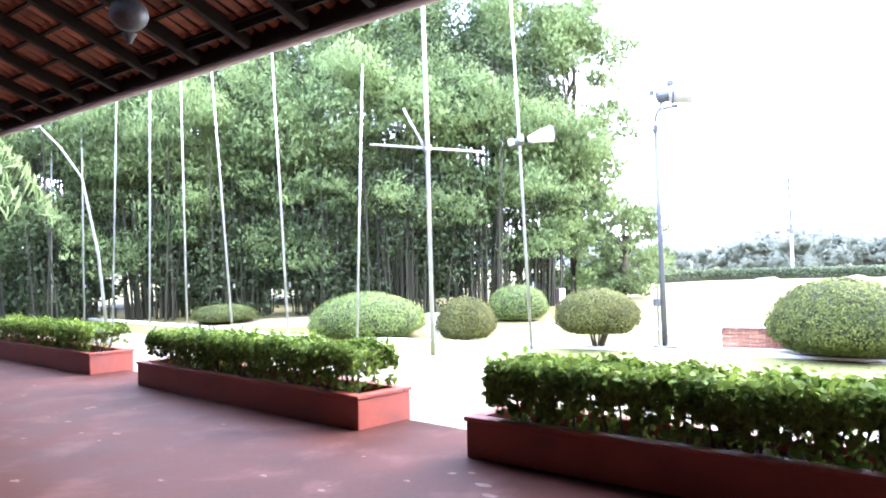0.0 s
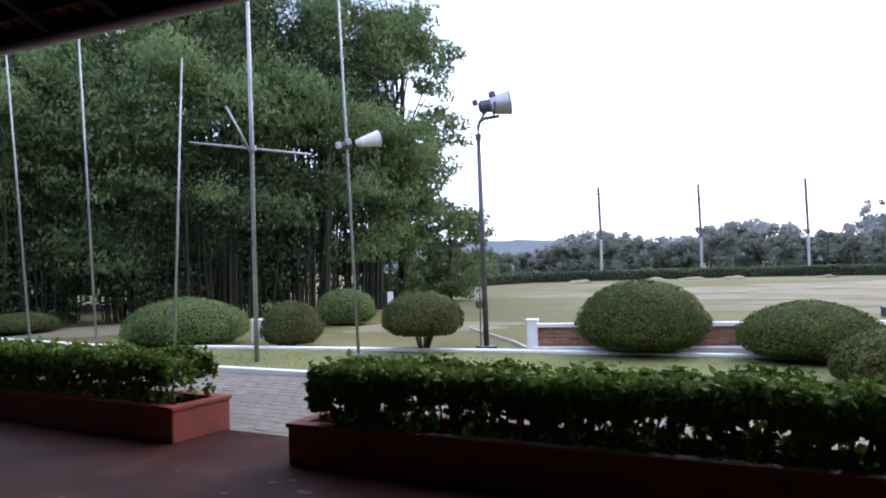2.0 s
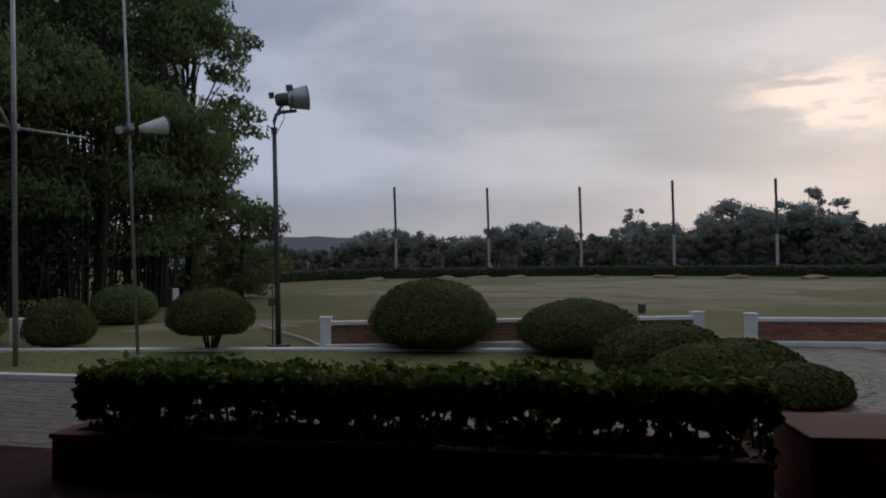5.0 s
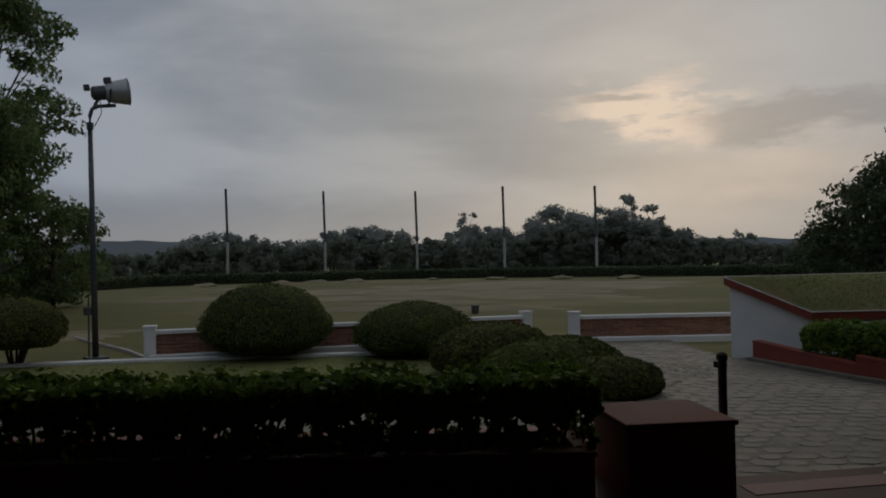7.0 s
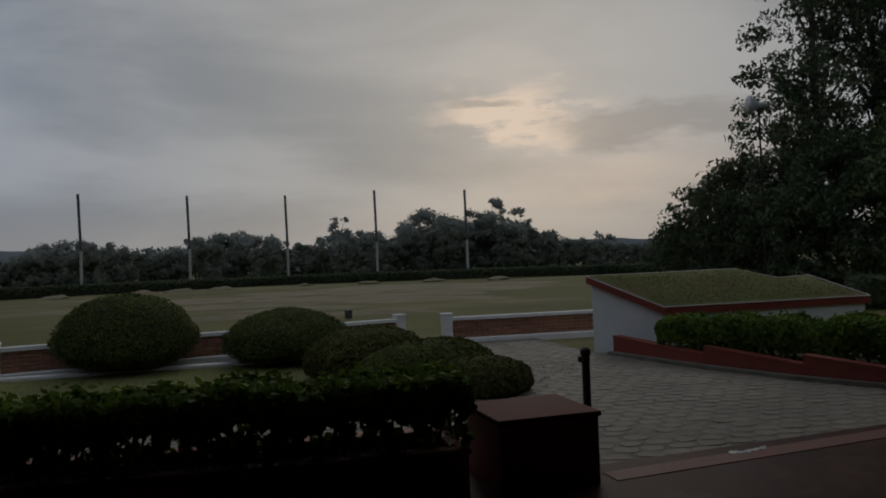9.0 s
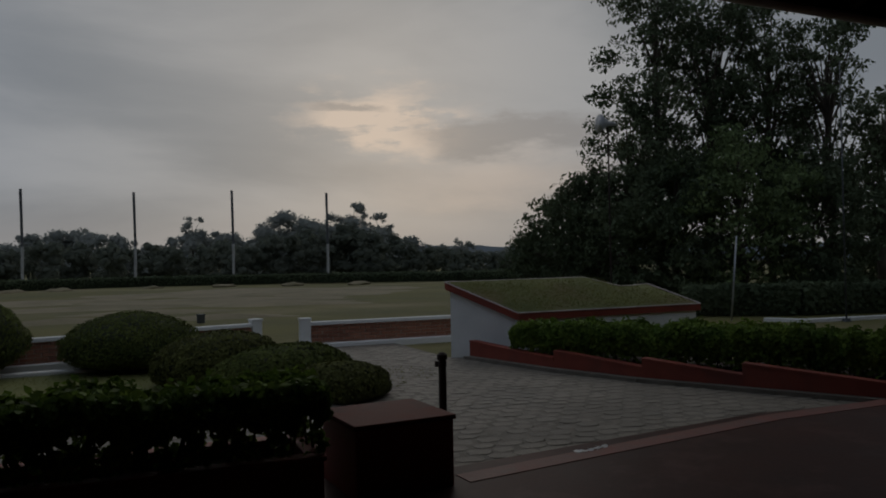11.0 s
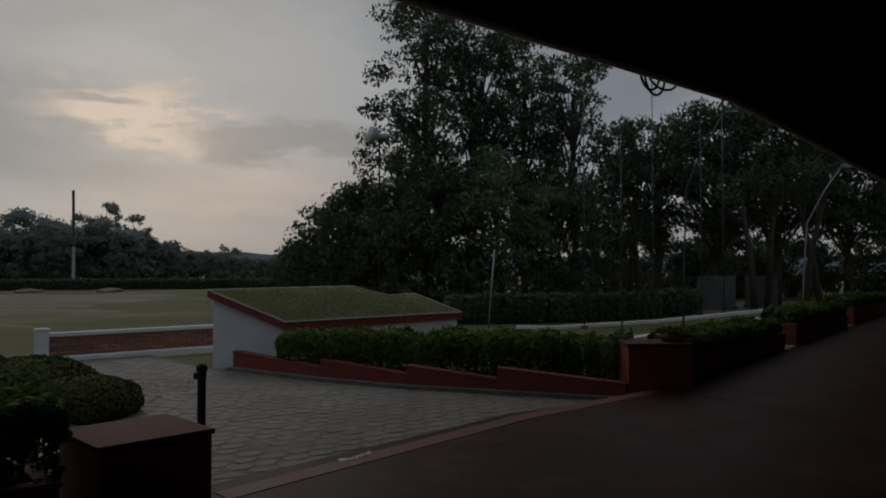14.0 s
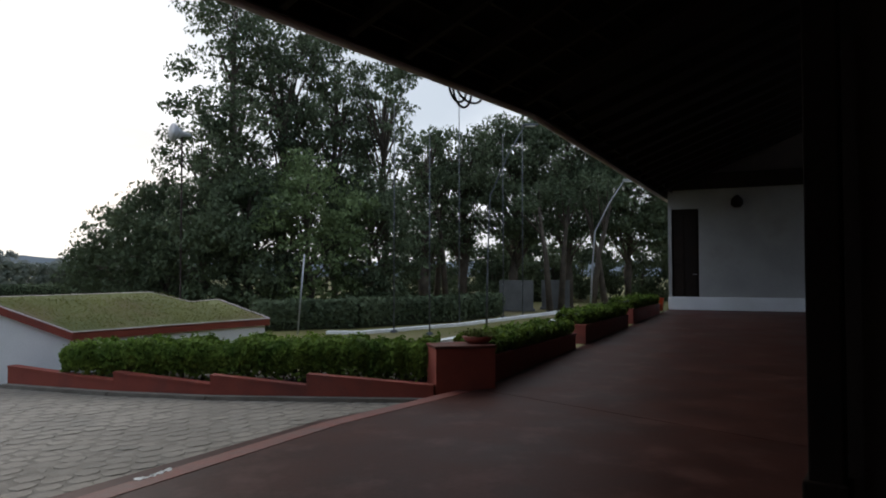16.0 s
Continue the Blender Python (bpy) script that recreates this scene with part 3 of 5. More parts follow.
# ---- planters and hedges ----
def hedge_leaves(name, a, b, width, z0, z1, count, size, mat, rng, parent, stems=True, gap=0.45, lump=0.06, low=0.05):
    """A clipped hedge from a to b: leafy on top and at the sides, thin below, with stems."""
    a, b = Vector((a[0], a[1], 0)), Vector((b[0], b[1], 0))
    d = (b - a)
    ln = d.length
    u = d.normalized()
    w = Vector((-u.y, u.x, 0))
    t = rng.uniform(0, ln, count)
    h = rng.beta(2.2, 1.25, count)
    s = rng.uniform(-1, 1, count)
    edge = rng.uniform(size=count) < 0.55
    s = np.where(edge, np.sign(s) * (1 - 0.15 * np.abs(rng.normal(size=count))), s)
    # uneven top and sides, thinner towards the ground
    wob = np.array([noise.noise((x * 2.2 + a.x, 3.1, a.y)) + 0.6 * noise.noise((x * 6.0, a.x, 1.0)) for x in t])
    top = z1 + lump * wob
    z = z0 + (top - z0) * h
    holes = np.array([noise.noise((x * 12.0 + a.x * 2, zz * 17.0, a.y)) for x, zz in zip(t, z)])
    keep = (h > gap + 0.12 * wob) | (holes > low) | (h < 0.1)
    z = z + np.where((h > 0.8) & (rng.uniform(size=count) < 0.12), rng.uniform(0.0, 0.07, count), 0.0)
    half = width / 2 * (0.80 + 0.28 * h) * (1 + 0.18 * wob) * np.sqrt(1 - 0.55 * np.clip((h - 0.6) / 0.4, 0, 1) ** 2)
    c = np.array([[a.x, a.y, 0]]) + np.outer(t, (u.x, u.y, 0)) + np.outer(s * half, (w.x, w.y, 0))
    c[:, 2] = z
    nrm = np.outer(s, (w.x, w.y, 0)) + np.outer(h ** 2, (0, 0, 1.2))
    me = leaf_mesh(name, c[keep], nrm[keep], size, mat, rng, aspect=1.7)
    part("foliage", me, mat, parent)
    if stems:
        bm = bmesh.new()
        k = 0.12
        while k < ln - 0.05:
            for _ in range(2):
                base = a + u * (k + rng.uniform(-0.05, 0.05)) + w * rng.uniform(-0.1, 0.1)
                tip = base + u * rng.uniform(-0.15, 0.15) + w * rng.uniform(-0.16, 0.16)
                tube(bm, [(base.x, base.y, z0 - 0.05), ((base.x + tip.x) / 2, (base.y + tip.y) / 2, z0 + (z1 - z0) * 0.4), (tip.x, tip.y, z1 - 0.08)], [0.012, 0.009, 0.004], 5, cap=False)
            k += 0.17
        part("brushwood", bm, BARK, parent)["kind"] = "stuff"
    # sheet inside the head of the hedge, coloured dark for the shade among leaves
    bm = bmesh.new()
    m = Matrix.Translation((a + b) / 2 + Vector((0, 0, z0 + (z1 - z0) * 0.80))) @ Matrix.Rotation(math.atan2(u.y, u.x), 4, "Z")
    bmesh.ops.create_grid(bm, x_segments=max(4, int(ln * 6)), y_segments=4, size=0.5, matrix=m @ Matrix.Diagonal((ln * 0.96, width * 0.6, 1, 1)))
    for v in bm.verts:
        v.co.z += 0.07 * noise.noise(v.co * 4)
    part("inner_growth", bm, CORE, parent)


def planter(label, a, b, depth=0.67, h=0.28, wall=0.09):
    a, b = Vector(a), Vector(b)
    d = (b - a)
    ln = d.length
    th = thing("planter", label, "planter", "planters along the veranda", loc=a, rz=math.atan2(d.y, d.x))
    bm = bmesh.new()
    box(bm, (ln, wall, h), pose(ln / 2, wall / 2, h / 2), 0.008)
    part("front_wall", bm, REDPAINT, th)
    bm = bmesh.new()
    box(bm, (ln, wall, h + 0.12), pose(ln / 2, depth - wall / 2, h / 2 - 0.06), 0.008)
    part("back_wall", bm, REDPAINT, th)
    for x in (wall / 2 - 0.002, ln - wall / 2 + 0.002):
        bm = bmesh.new()
        box(bm, (wall, depth - 0.02, h + 0.004), pose(x, depth / 2, h / 2), 0.008)
        part("end_wall", bm, REDPAINT, th)
    # a coping a little proud of the walls
    for sx, sy, cx, cy in ((ln + 0.03, wall + 0.03, ln / 2, wall / 2), (ln + 0.03, wall + 0.03, ln / 2, depth - wall / 2), (wall + 0.03, depth - 2 * wall - 0.03, wall / 2, depth / 2), (wall + 0.03, depth - 2 * wall - 0.03, ln - wall / 2, depth / 2)):
        bm = bmesh.new()
        box(bm, (sx, sy, 0.035), pose(cx, cy, h + 0.02), 0.008)
        part("coping", bm, REDPAINT, th)
    bm = bmesh.new()
    bmesh.ops.create_grid(bm, x_segments=int(ln * 4) + 2, y_segments=4, size=0.5, matrix=pose(ln / 2, depth / 2, h - 0.06) @ Matrix.Diagonal((ln - 2 * wall, depth - 2 * wall, 1, 1)))
    for v in bm.verts:
        v.co.z += 0.03 * noise.noise(v.co * 5)
    part("soil", bm, SOIL, th)
    return th


def build_planters():
    rng = np.random.default_rng(11)
    f = FRONT
    mid = OUT_A * 0.34
    runs = [(f["A0"] - PLAN_A * 1.0, f["A1"], 0.30, 0.70, 7000), (f["B0"], f["B1"], 0.30, 0.73, 14000), (f["C0"], f["C1"], 0.30, 0.74, 26000)]
    for i, (a, b, z0, z1, count) in enumerate(runs):
        planter("low red-painted cement planter with a clipped hedge in it", a, b)
        u = (b - a).normalized()
        n = Vector((-u.y, u.x, 0))
        h = thing("hedge", "clipped green broad-leaved hedge growing in a red planter", "hedge", "veranda hedges")
        p, q = a + u * 0.16 + n * 0.34, b - u * (0.12 if i < 2 else -0.05) + n * 0.34
        hedge_leaves("hedge_foliage", p, q, 0.66, z0 - 0.04, z1, int(count * 1.7), 0.068, HEDGE, rng, h, gap=0.60, lump=0.045, low=0.12)
    # corner pier at the end of the long planter
    pier = thing("pier", "square red-painted masonry pier at the end of the planter", "pier", loc=(4.15, 2.44, 0), rz=math.atan2(-0.41, 0.59))
    bm = bmesh.new()
    box(bm, (0.70, 0.66, 0.62), pose(0, 0.33, 0.14), 0.012)
    part("body", bm, REDPAINT, pier)
    bm = bmesh.new()
    box(bm, (0.73, 0.69, 0.035), pose(0, 0.33, 0.4625), 0.01)
    part("cap", bm, PIERCAP, pier)
    # iron post behind it
    bol = thing("iron_post", "short rusty dark iron post beside the driveway", "post", loc=at(-62.4, 6.0, GROUND))
    part("shaft", tube(bmesh.new(), [(0, 0, -0.1), (0, 0, 0.87)], 0.032, 12), IRON, bol)
    bm = bmesh.new()
    tube(bm, [(0, 0, 0.86), (0, 0, 0.9), (0, 0, 0.92)], [0.042, 0.042, 0.02], 12)
    part("cap", bm, IRON, bol)
    bm = bmesh.new()
    box(bm, (0.05, 0.09, 0.05), pose(0.03, 0.03, 0.82), 0.008)
    part("catch", bm, IRON, bol)


build_planters()


def build_right_side():
    rng = np.random.default_rng(12)
    # pier at the end of the open stretch
    pier = thing("pier", "square red-painted masonry pier with a bowl of plants on it", "pier", loc=(9.54, -1.28, 0), rz=math.atan2(0.66, -0.10))
    bm = bmesh.new()
    box(bm, (0.80, 0.55, 0.84), pose(0.16, -0.275, 0.12), 0.012)
    part("body", bm, REDPAINT, pier)
    bm = bmesh.new()
    box(bm, (0.83, 0.58, 0.04), pose(0.16, -0.275, 0.55), 0.01)
    part("cap", bm, PIERCAP, pier)
    c = at(-97.6, 9.95, 0.57)
    bowl = thing("plant_bowl", "shallow red bowl with low green plants", "plant", loc=c)
    bm = bmesh.new()
    tube(bm, [(0, 0, 0), (0, 0, 0.03), (0, 0, 0.09)], [0.13, 0.17, 0.21], 18)
    part("bowl", bm, REDPAINT, bowl, smooth=True)
    k = 500
    p = rng.normal(size=(k, 3)) * (0.1, 0.1, 0.03) + (0, 0, 0.12)
    part("leaves", leaf_mesh("bowl_leaves", p, np.tile((0, 0, 1.0), (k, 1)), 0.05, TOPIARY, rng), TOPIARY, bowl)
    # stepped red retaining wall along the driveway
    tiers = [((-64.5, 12.45, 0.145), (-70.95, 11.0, 0.03)), ((-70.95, 11.0, 0.145), (-77.5, 10.18, 0.03)), ((-77.5, 10.18, 0.15), (-84.5, 9.75, 0.03)), ((-84.5, 9.75, 0.175), (-94.2, 9.45, 0.05))]
    retain = thing("retaining_wall", "stepped red-painted retaining wall beside the driveway", "wall")
    for (a0, d0, z0), (a1, d1, z1) in tiers:
        p, q = at(a0, d0), at(a1, d1)
        u = (q - p).normalized()
        n = Vector((-u.y, u.x, 0))
        if n.dot(p) < 0:
            n = -n
        bm = bmesh.new()
        prism(bm, [p, q, q + n * 0.14, p + n * 0.14], -0.5, [z0, z1, z1, z0])
        part("tier", bm, REDPAINT, retain)
        bm = bmesh.new()
        o = n * -0.012
        prism(bm, [p + o, q + o, q + n * 0.15, p + n * 0.15], [z0 + 0.002, z1 + 0.002, z1 + 0.002, z0 + 0.002], [z0 + 0.03, z1 + 0.03, z1 + 0.03, z0 + 0.03])
        part("coping", bm, REDPAINT, retain)
        bm = bmesh.new()
        prism(bm, [p - n * 0.13, q - n * 0.13, q - n * 0.004, p - n * 0.004], -0.5, GROUND + 0.07)
        part("footing", bm, GROUT, retain, "low cement footing along the drive")
    # raised bed behind it
    bm = bmesh.new()
    prism(bm, [at(-66, 12.5), at(-70.95, 11.12), at(-77.5, 10.3), at(-84.5, 9.87), at(-94.0, 9.6), at(-95, 11.2), at(-80, 12.0), at(-68, 13.2)], -0.5, 0.0)
    tagged(part("planting_bed", bm, SOIL), "bare soil bed behind the red retaining wall", "soil", kind="structure")
    pts = [at(-68.6, 12.0), at(-75, 11.2), at(-82, 10.7), at(-89, 10.45), at(-94.6, 10.35)]
    hedge = thing("hedge", "clipped dark green hedge above the red retaining wall", "hedge")
    tops = (0.53, 0.56, 0.57, 0.57)
    for (a, b), z1 in zip(zip(pts, pts[1:]), tops):
        hedge_leaves("bank_foliage", a, b, 0.85, 0.04, z1, 13000, 0.07, HEDGE, rng, hedge, gap=0.3, lump=0.09, low=-0.12)
    # planters stepping up along the ramp
    k2, w = FRONT["K2"], FRONT["W"]
    u = (Vector((w.x, w.y, 0)) - Vector((k2.x, k2.y, 0))).normalized()
    n = Vector((-u.y, u.x, 0))
    for d0, d1 in ((0.55, 4.6), (5.3, 9.2), (9.8, 13.6)):
        z = 0.375 * d0 / 15.1
        p, q = k2 + u * d0 + Vector((0, 0, z)), k2 + u * d1 + Vector((0, 0, z))
        planter("low red-painted cement planter with a clipped hedge in it", p, q, h=0.34)
        h = thing("hedge", "clipped dark green hedge in a red planter by the ramp", "hedge", "ramp hedges")
        hedge_leaves("ramp_foliage", p + u * 0.1 + n * 0.34, q - u * 0.1 + n * 0.34, 0.7, z + 0.3, z + 0.62, 6000, 0.085, HEDGE, rng, h, gap=0.2)
    bin_ = thing("bucket", "small bright orange plastic bucket by the end wall", "bucket", loc=at(-111.2, 23.2, 0.375))
    bm = bmesh.new()
    tube(bm, [(0, 0, 0), (0, 0, 0.36)], [0.12, 0.15], 16)
    tube(bm, [(0, 0, 0.36), (0, 0, 0.39)], [0.165, 0.165], 16)
    part("pail", bm, ORANGE, bin_, smooth=True)


build_right_side()


# ---- low hut with a grass roof ----
def build_hut():
    tl, c, r = at(-62.65, 12.9), at(-68.33, 12.3), at(-81.75, 14.8)
    bk, m1, m2 = Vector((14.17, 4.25, 0)), Vector((14.19, 3.51, 0)), Vector((14.98, 3.17, 0))
    zt = {"tl": 1.153, "c": 0.635, "r": 0.635, "bk": 1.16, "m1": 0.98, "m2": 1.0}
    hut = thing("garden_hut", "low white sunken hut with a sloping grass roof and red-brown fascia", "hut")
    plan = [c, r, m2, m1, bk, tl]
    zs = [zt["c"], zt["r"], zt["m2"], zt["m1"], zt["bk"], zt["tl"]]
    cen = sum((Vector((p.x, p.y, 0)) for p in plan), Vector()) / 6
    inn = [p + (cen - p).normalized() * 0.10 for p in plan]
    part("wall", prism(bmesh.new(), inn, -0.5, [z - 0.13 for z in zs]), WHITE, hut)
    part("fascia", prism(bmesh.new(), plan, [z - 0.13 for z in zs], [z - 0.02 for z in zs]), REDPAINT, hut, "red-brown painted fascia")
    part("roof", prism(bmesh.new(), [p + (cen - p).normalized() * 0.06 for p in plan], [z - 0.05 for z in zs], zs), ROOFTURF, hut, "grass-covered roof")
    for i in range(6):
        j = (i + 1) % 6
        a, b = Vector((*plan[i].xy, zs[i] + 0.0)), Vector((*plan[j].xy, zs[j] + 0.0))
        bm = bmesh.new()
        d = b - a
        box(bm, (d.length, 0.03, 0.018), Matrix.Translation((a + b) / 2) @ d.to_track_quat("X", "Z").to_matrix().to_4x4(), 0.008)
        part("edging", bm, GUTTER, hut, "pale cement roof edging")
    # blades of grass on the roof
    rng = np.random.default_rng(5)
    k = 9000
    u, v = rng.uniform(0.02, 0.98, k), rng.uniform(0.03, 0.97, k)
    A, B, C = np.array(c), np.array(r), np.array(tl)
    P = A + np.outer(u, B - A) + np.outer(v, C - A)
    P[:, 2] = 0.635 + v * 0.518 + 0.02
    keep = ~((u > 0.80) & (v > 0.66)) & ~((u > 0.9) & (v > 0.55))
    P = P[keep]
    nr = rng.normal(size=P.shape)
    part("turf", leaf_mesh("roof_turf", P, nr, 0.035, BLADE, rng, aspect=4, droop=0), BLADE, hut)


build_hut()


# ---- driveway, lawn, kerbs ----
def build_garden():
    # edges of the drive, seen from the veranda
    f = FRONT
    o = OUT_A * 0.72
    drive = [f["A0"] - PLAN_A * 14 + o, f["C0"] + o, f["C1"] + Vector((0.5, 0.6, 0)), f["K0"] + Vector((0.3, 0.4, 0)), f["K1"] + Vector((0.2, 0.3, 0)), at(-94.2, 9.4), at(-84.5, 9.72), at(-77.5, 10.15), at(-70.95, 10.98), at(-64.5, 12.6), at(-62.7, 12.7),
             at(-57, 16.5), at(-51.8, 15.3), at(-48.5, 14.9), at(-57, 10.0), at(-55, 9.0), Vector((0.55, 11.3, 0)), Vector((-0.8, 12.45, 0)), Vector((-12, 22.2, 0)), Vector((-20, 29, 0))]
    road = part("driveway", prism(bmesh.new(), drive, -0.4, GROUND + 0.018), GROUT)
    tagged(road, "driveway of grey granite cobbles with dirt joints", "driveway", kind="structure")
    lawn = bmesh.new()
    prism(lawn, [Vector((-20, 29.3, 0)), Vector((-12, 22.5, 0)), Vector((-0.75, 12.6, 0)), Vector((0.6, 11.45, 0)), at(-40, 9.2), at(-55, 9.2), at(-57.5, 9.9), at(-48.5, 14.6), at(-36, 13.0), at(-19, 13.5), at(-3, 15.1), at(12.3, 18.5), Vector((-16, 29.5, 0))], -0.4, GROUND + 0.02)
    tagged(part("lawn", lawn, LAWN), "strip of clipped lawn between two white kerbs", "lawn", kind="structure")
    rng = np.random.default_rng(21)
    k = 60000
    x, y = rng.uniform(-8, 10, k), rng.uniform(5, 22, k)
    # a band of grass between the front and the back kerb
    front = 11.45 - (x - 0.6) * 0.86
    back = 15.1 - (x - 0.8) * 0.62
    keep = (y > front + 0.1) & (y < back - 0.1)
    P = np.stack([x, y, np.full(k, GROUND + 0.035)], 1)[keep]
    blades = part("grass", leaf_mesh("grass_blades", P, rng.normal(size=P.shape), 0.034, BLADE, rng, aspect=5), BLADE)
    tagged(blades, "short blades of lawn grass", "grass", kind="stuff")

    def kerb(name, pts, width, height, label, mat=WHITE):
        for a, b in zip(pts, pts[1:]):
            a, b = Vector((a[0], a[1], 0)), Vector((b[0], b[1], 0))
            d = b - a
            bm = bmesh.new()
            box(bm, (d.length, width, height + 0.2), Matrix.Translation((a + b) / 2 + Vector((0, 0, GROUND + height / 2 - 0.1))) @ Matrix.Rotation(math.atan2(d.y, d.x), 4, "Z"), 0.015)
            tagged(part(name, bm, mat), label, "kerb", kind="structure")

    kerb("kerb_front", [(-20, 29.2), (-12, 22.4), (-4.5, 15.75), (-0.77, 12.52), (0.58, 11.36), (4.2, 8.3), at(-52, 8.95)[:2]], 0.16, 0.1, "whitewashed kerb along the cobbled driveway")
    kerb("kerb_back", [at(26, 30)[:2], at(19, 23.2)[:2], at(12.3, 18.5)[:2], at(-3, 15.1)[:2], at(-19.3, 13.55)[:2], at(-27.5, 13.15)[:2], at(-35.4, 13.0)[:2], at(-41, 12.9)[:2]], 0.24, 0.07, "whitewashed flat kerb behind the lawn")
    kerb("kerb_path", [at(-14.8, 19.9)[:2], at(-18.7, 15.6)[:2], at(-19.8, 14.3)[:2]], 0.05, 0.03, "thin pale kerb leading to the white post", GUTTER)
    kerb("kerb_right", [at(-86, 20.9)[:2], at(-88.7, 20.7)[:2], at(-96.5, 24)[:2], at(-105.6, 34.9)[:2], at(-108.5, 42)[:2]], 0.2, 0.06, "whitewashed kerb beside the far path")
    kerb("kerb_far", [at(-94, 17.5)[:2], at(-98, 20)[:2], at(-104, 27)[:2], at(-107.5, 38)[:2]], 0.25, 0.06, "whitewashed kerb beside the far path")


build_garden()


# ---- low brick walls with white posts ----
def build_low_wall(a, b, post_a, post_b, label):
    a, b = Vector(a), Vector(b)
    d = b - a
    ln = d.length
    wall = thing("garden_wall", label, "wall", "low garden walls", loc=(a.x, a.y, GROUND), rz=math.atan2(d.y, d.x))
    bm = bmesh.new()
    box(bm, (ln, 0.07, 0.42), pose(ln / 2, 0, 0.21))
    part("core", bm, MORTAR, wall)
    bm = bmesh.new()
    box(bm, (ln, 0.18, 0.07), pose(ln / 2, 0, 0.475), 0.012)
    part("coping", bm, WHITE, wall, "whitewashed coping")
    bm = bmesh.new()
    box(bm, (ln, 0.34, 0.2), pose(ln / 2, -0.12, -0.01), 0.012)
    part("footing", bm, WHITE, wall, "whitewashed footing kerb")
    for flag, x in ((post_a, 0.0), (post_b, ln)):
        if flag:
            bm = bmesh.new()
            box(bm, (0.2, 0.2, 0.62), pose(x, 0, 0.27), 0.012)
            part("post", bm, WHITE, wall, "square whitewashed post")
            bm = bmesh.new()
            box(bm, (0.23, 0.23, 0.04), pose(x, 0, 0.575), 0.01)
            part("post_cap", bm, WHITE, wall)
    return wall, ln


WALLS = [build_low_wall(at(-20.2, 13.95), at(-48.2, 15.1), True, True, "low orange brick wall with white coping and posts"),
         build_low_wall(at(-51.85, 14.9), at(-63.4, 15.9), True, False, "low orange brick wall with white coping running to the hut")]


# ---- flagpoles, lamps, masts ----
def flagpole(az, d, top, lean=(0.0, 0.0), radius=0.029, mat=None, label="tall slender galvanised flagpole standing on the lawn"):
    p = at(az, d, GROUND)
    th = thing("flagpole", label, "flagpole", "flagpoles on the lawn", loc=p)
    part("shaft", tube(bmesh.new(), [(0, 0, -0.2), (lean[0] * 0.5, lean[1] * 0.5, top * 0.5), (lean[0], lean[1], top)], [radius, radius * 0.85, radius * 0.6], 10), mat or STEEL, th, smooth=True)
    bm = bmesh.new()
    tube(bm, [(0, 0, -0.02), (0, 0, 0.05)], [0.11, 0.09], 14)
    part("base_collar", bm, mat or STEEL, th)
    bm = bmesh.new()
    box(bm, (0.03, 0.05, 0.10), pose(0.05, 0, 1.25), 0.006)
    part("cleat", bm, STEEL, th)
    return th


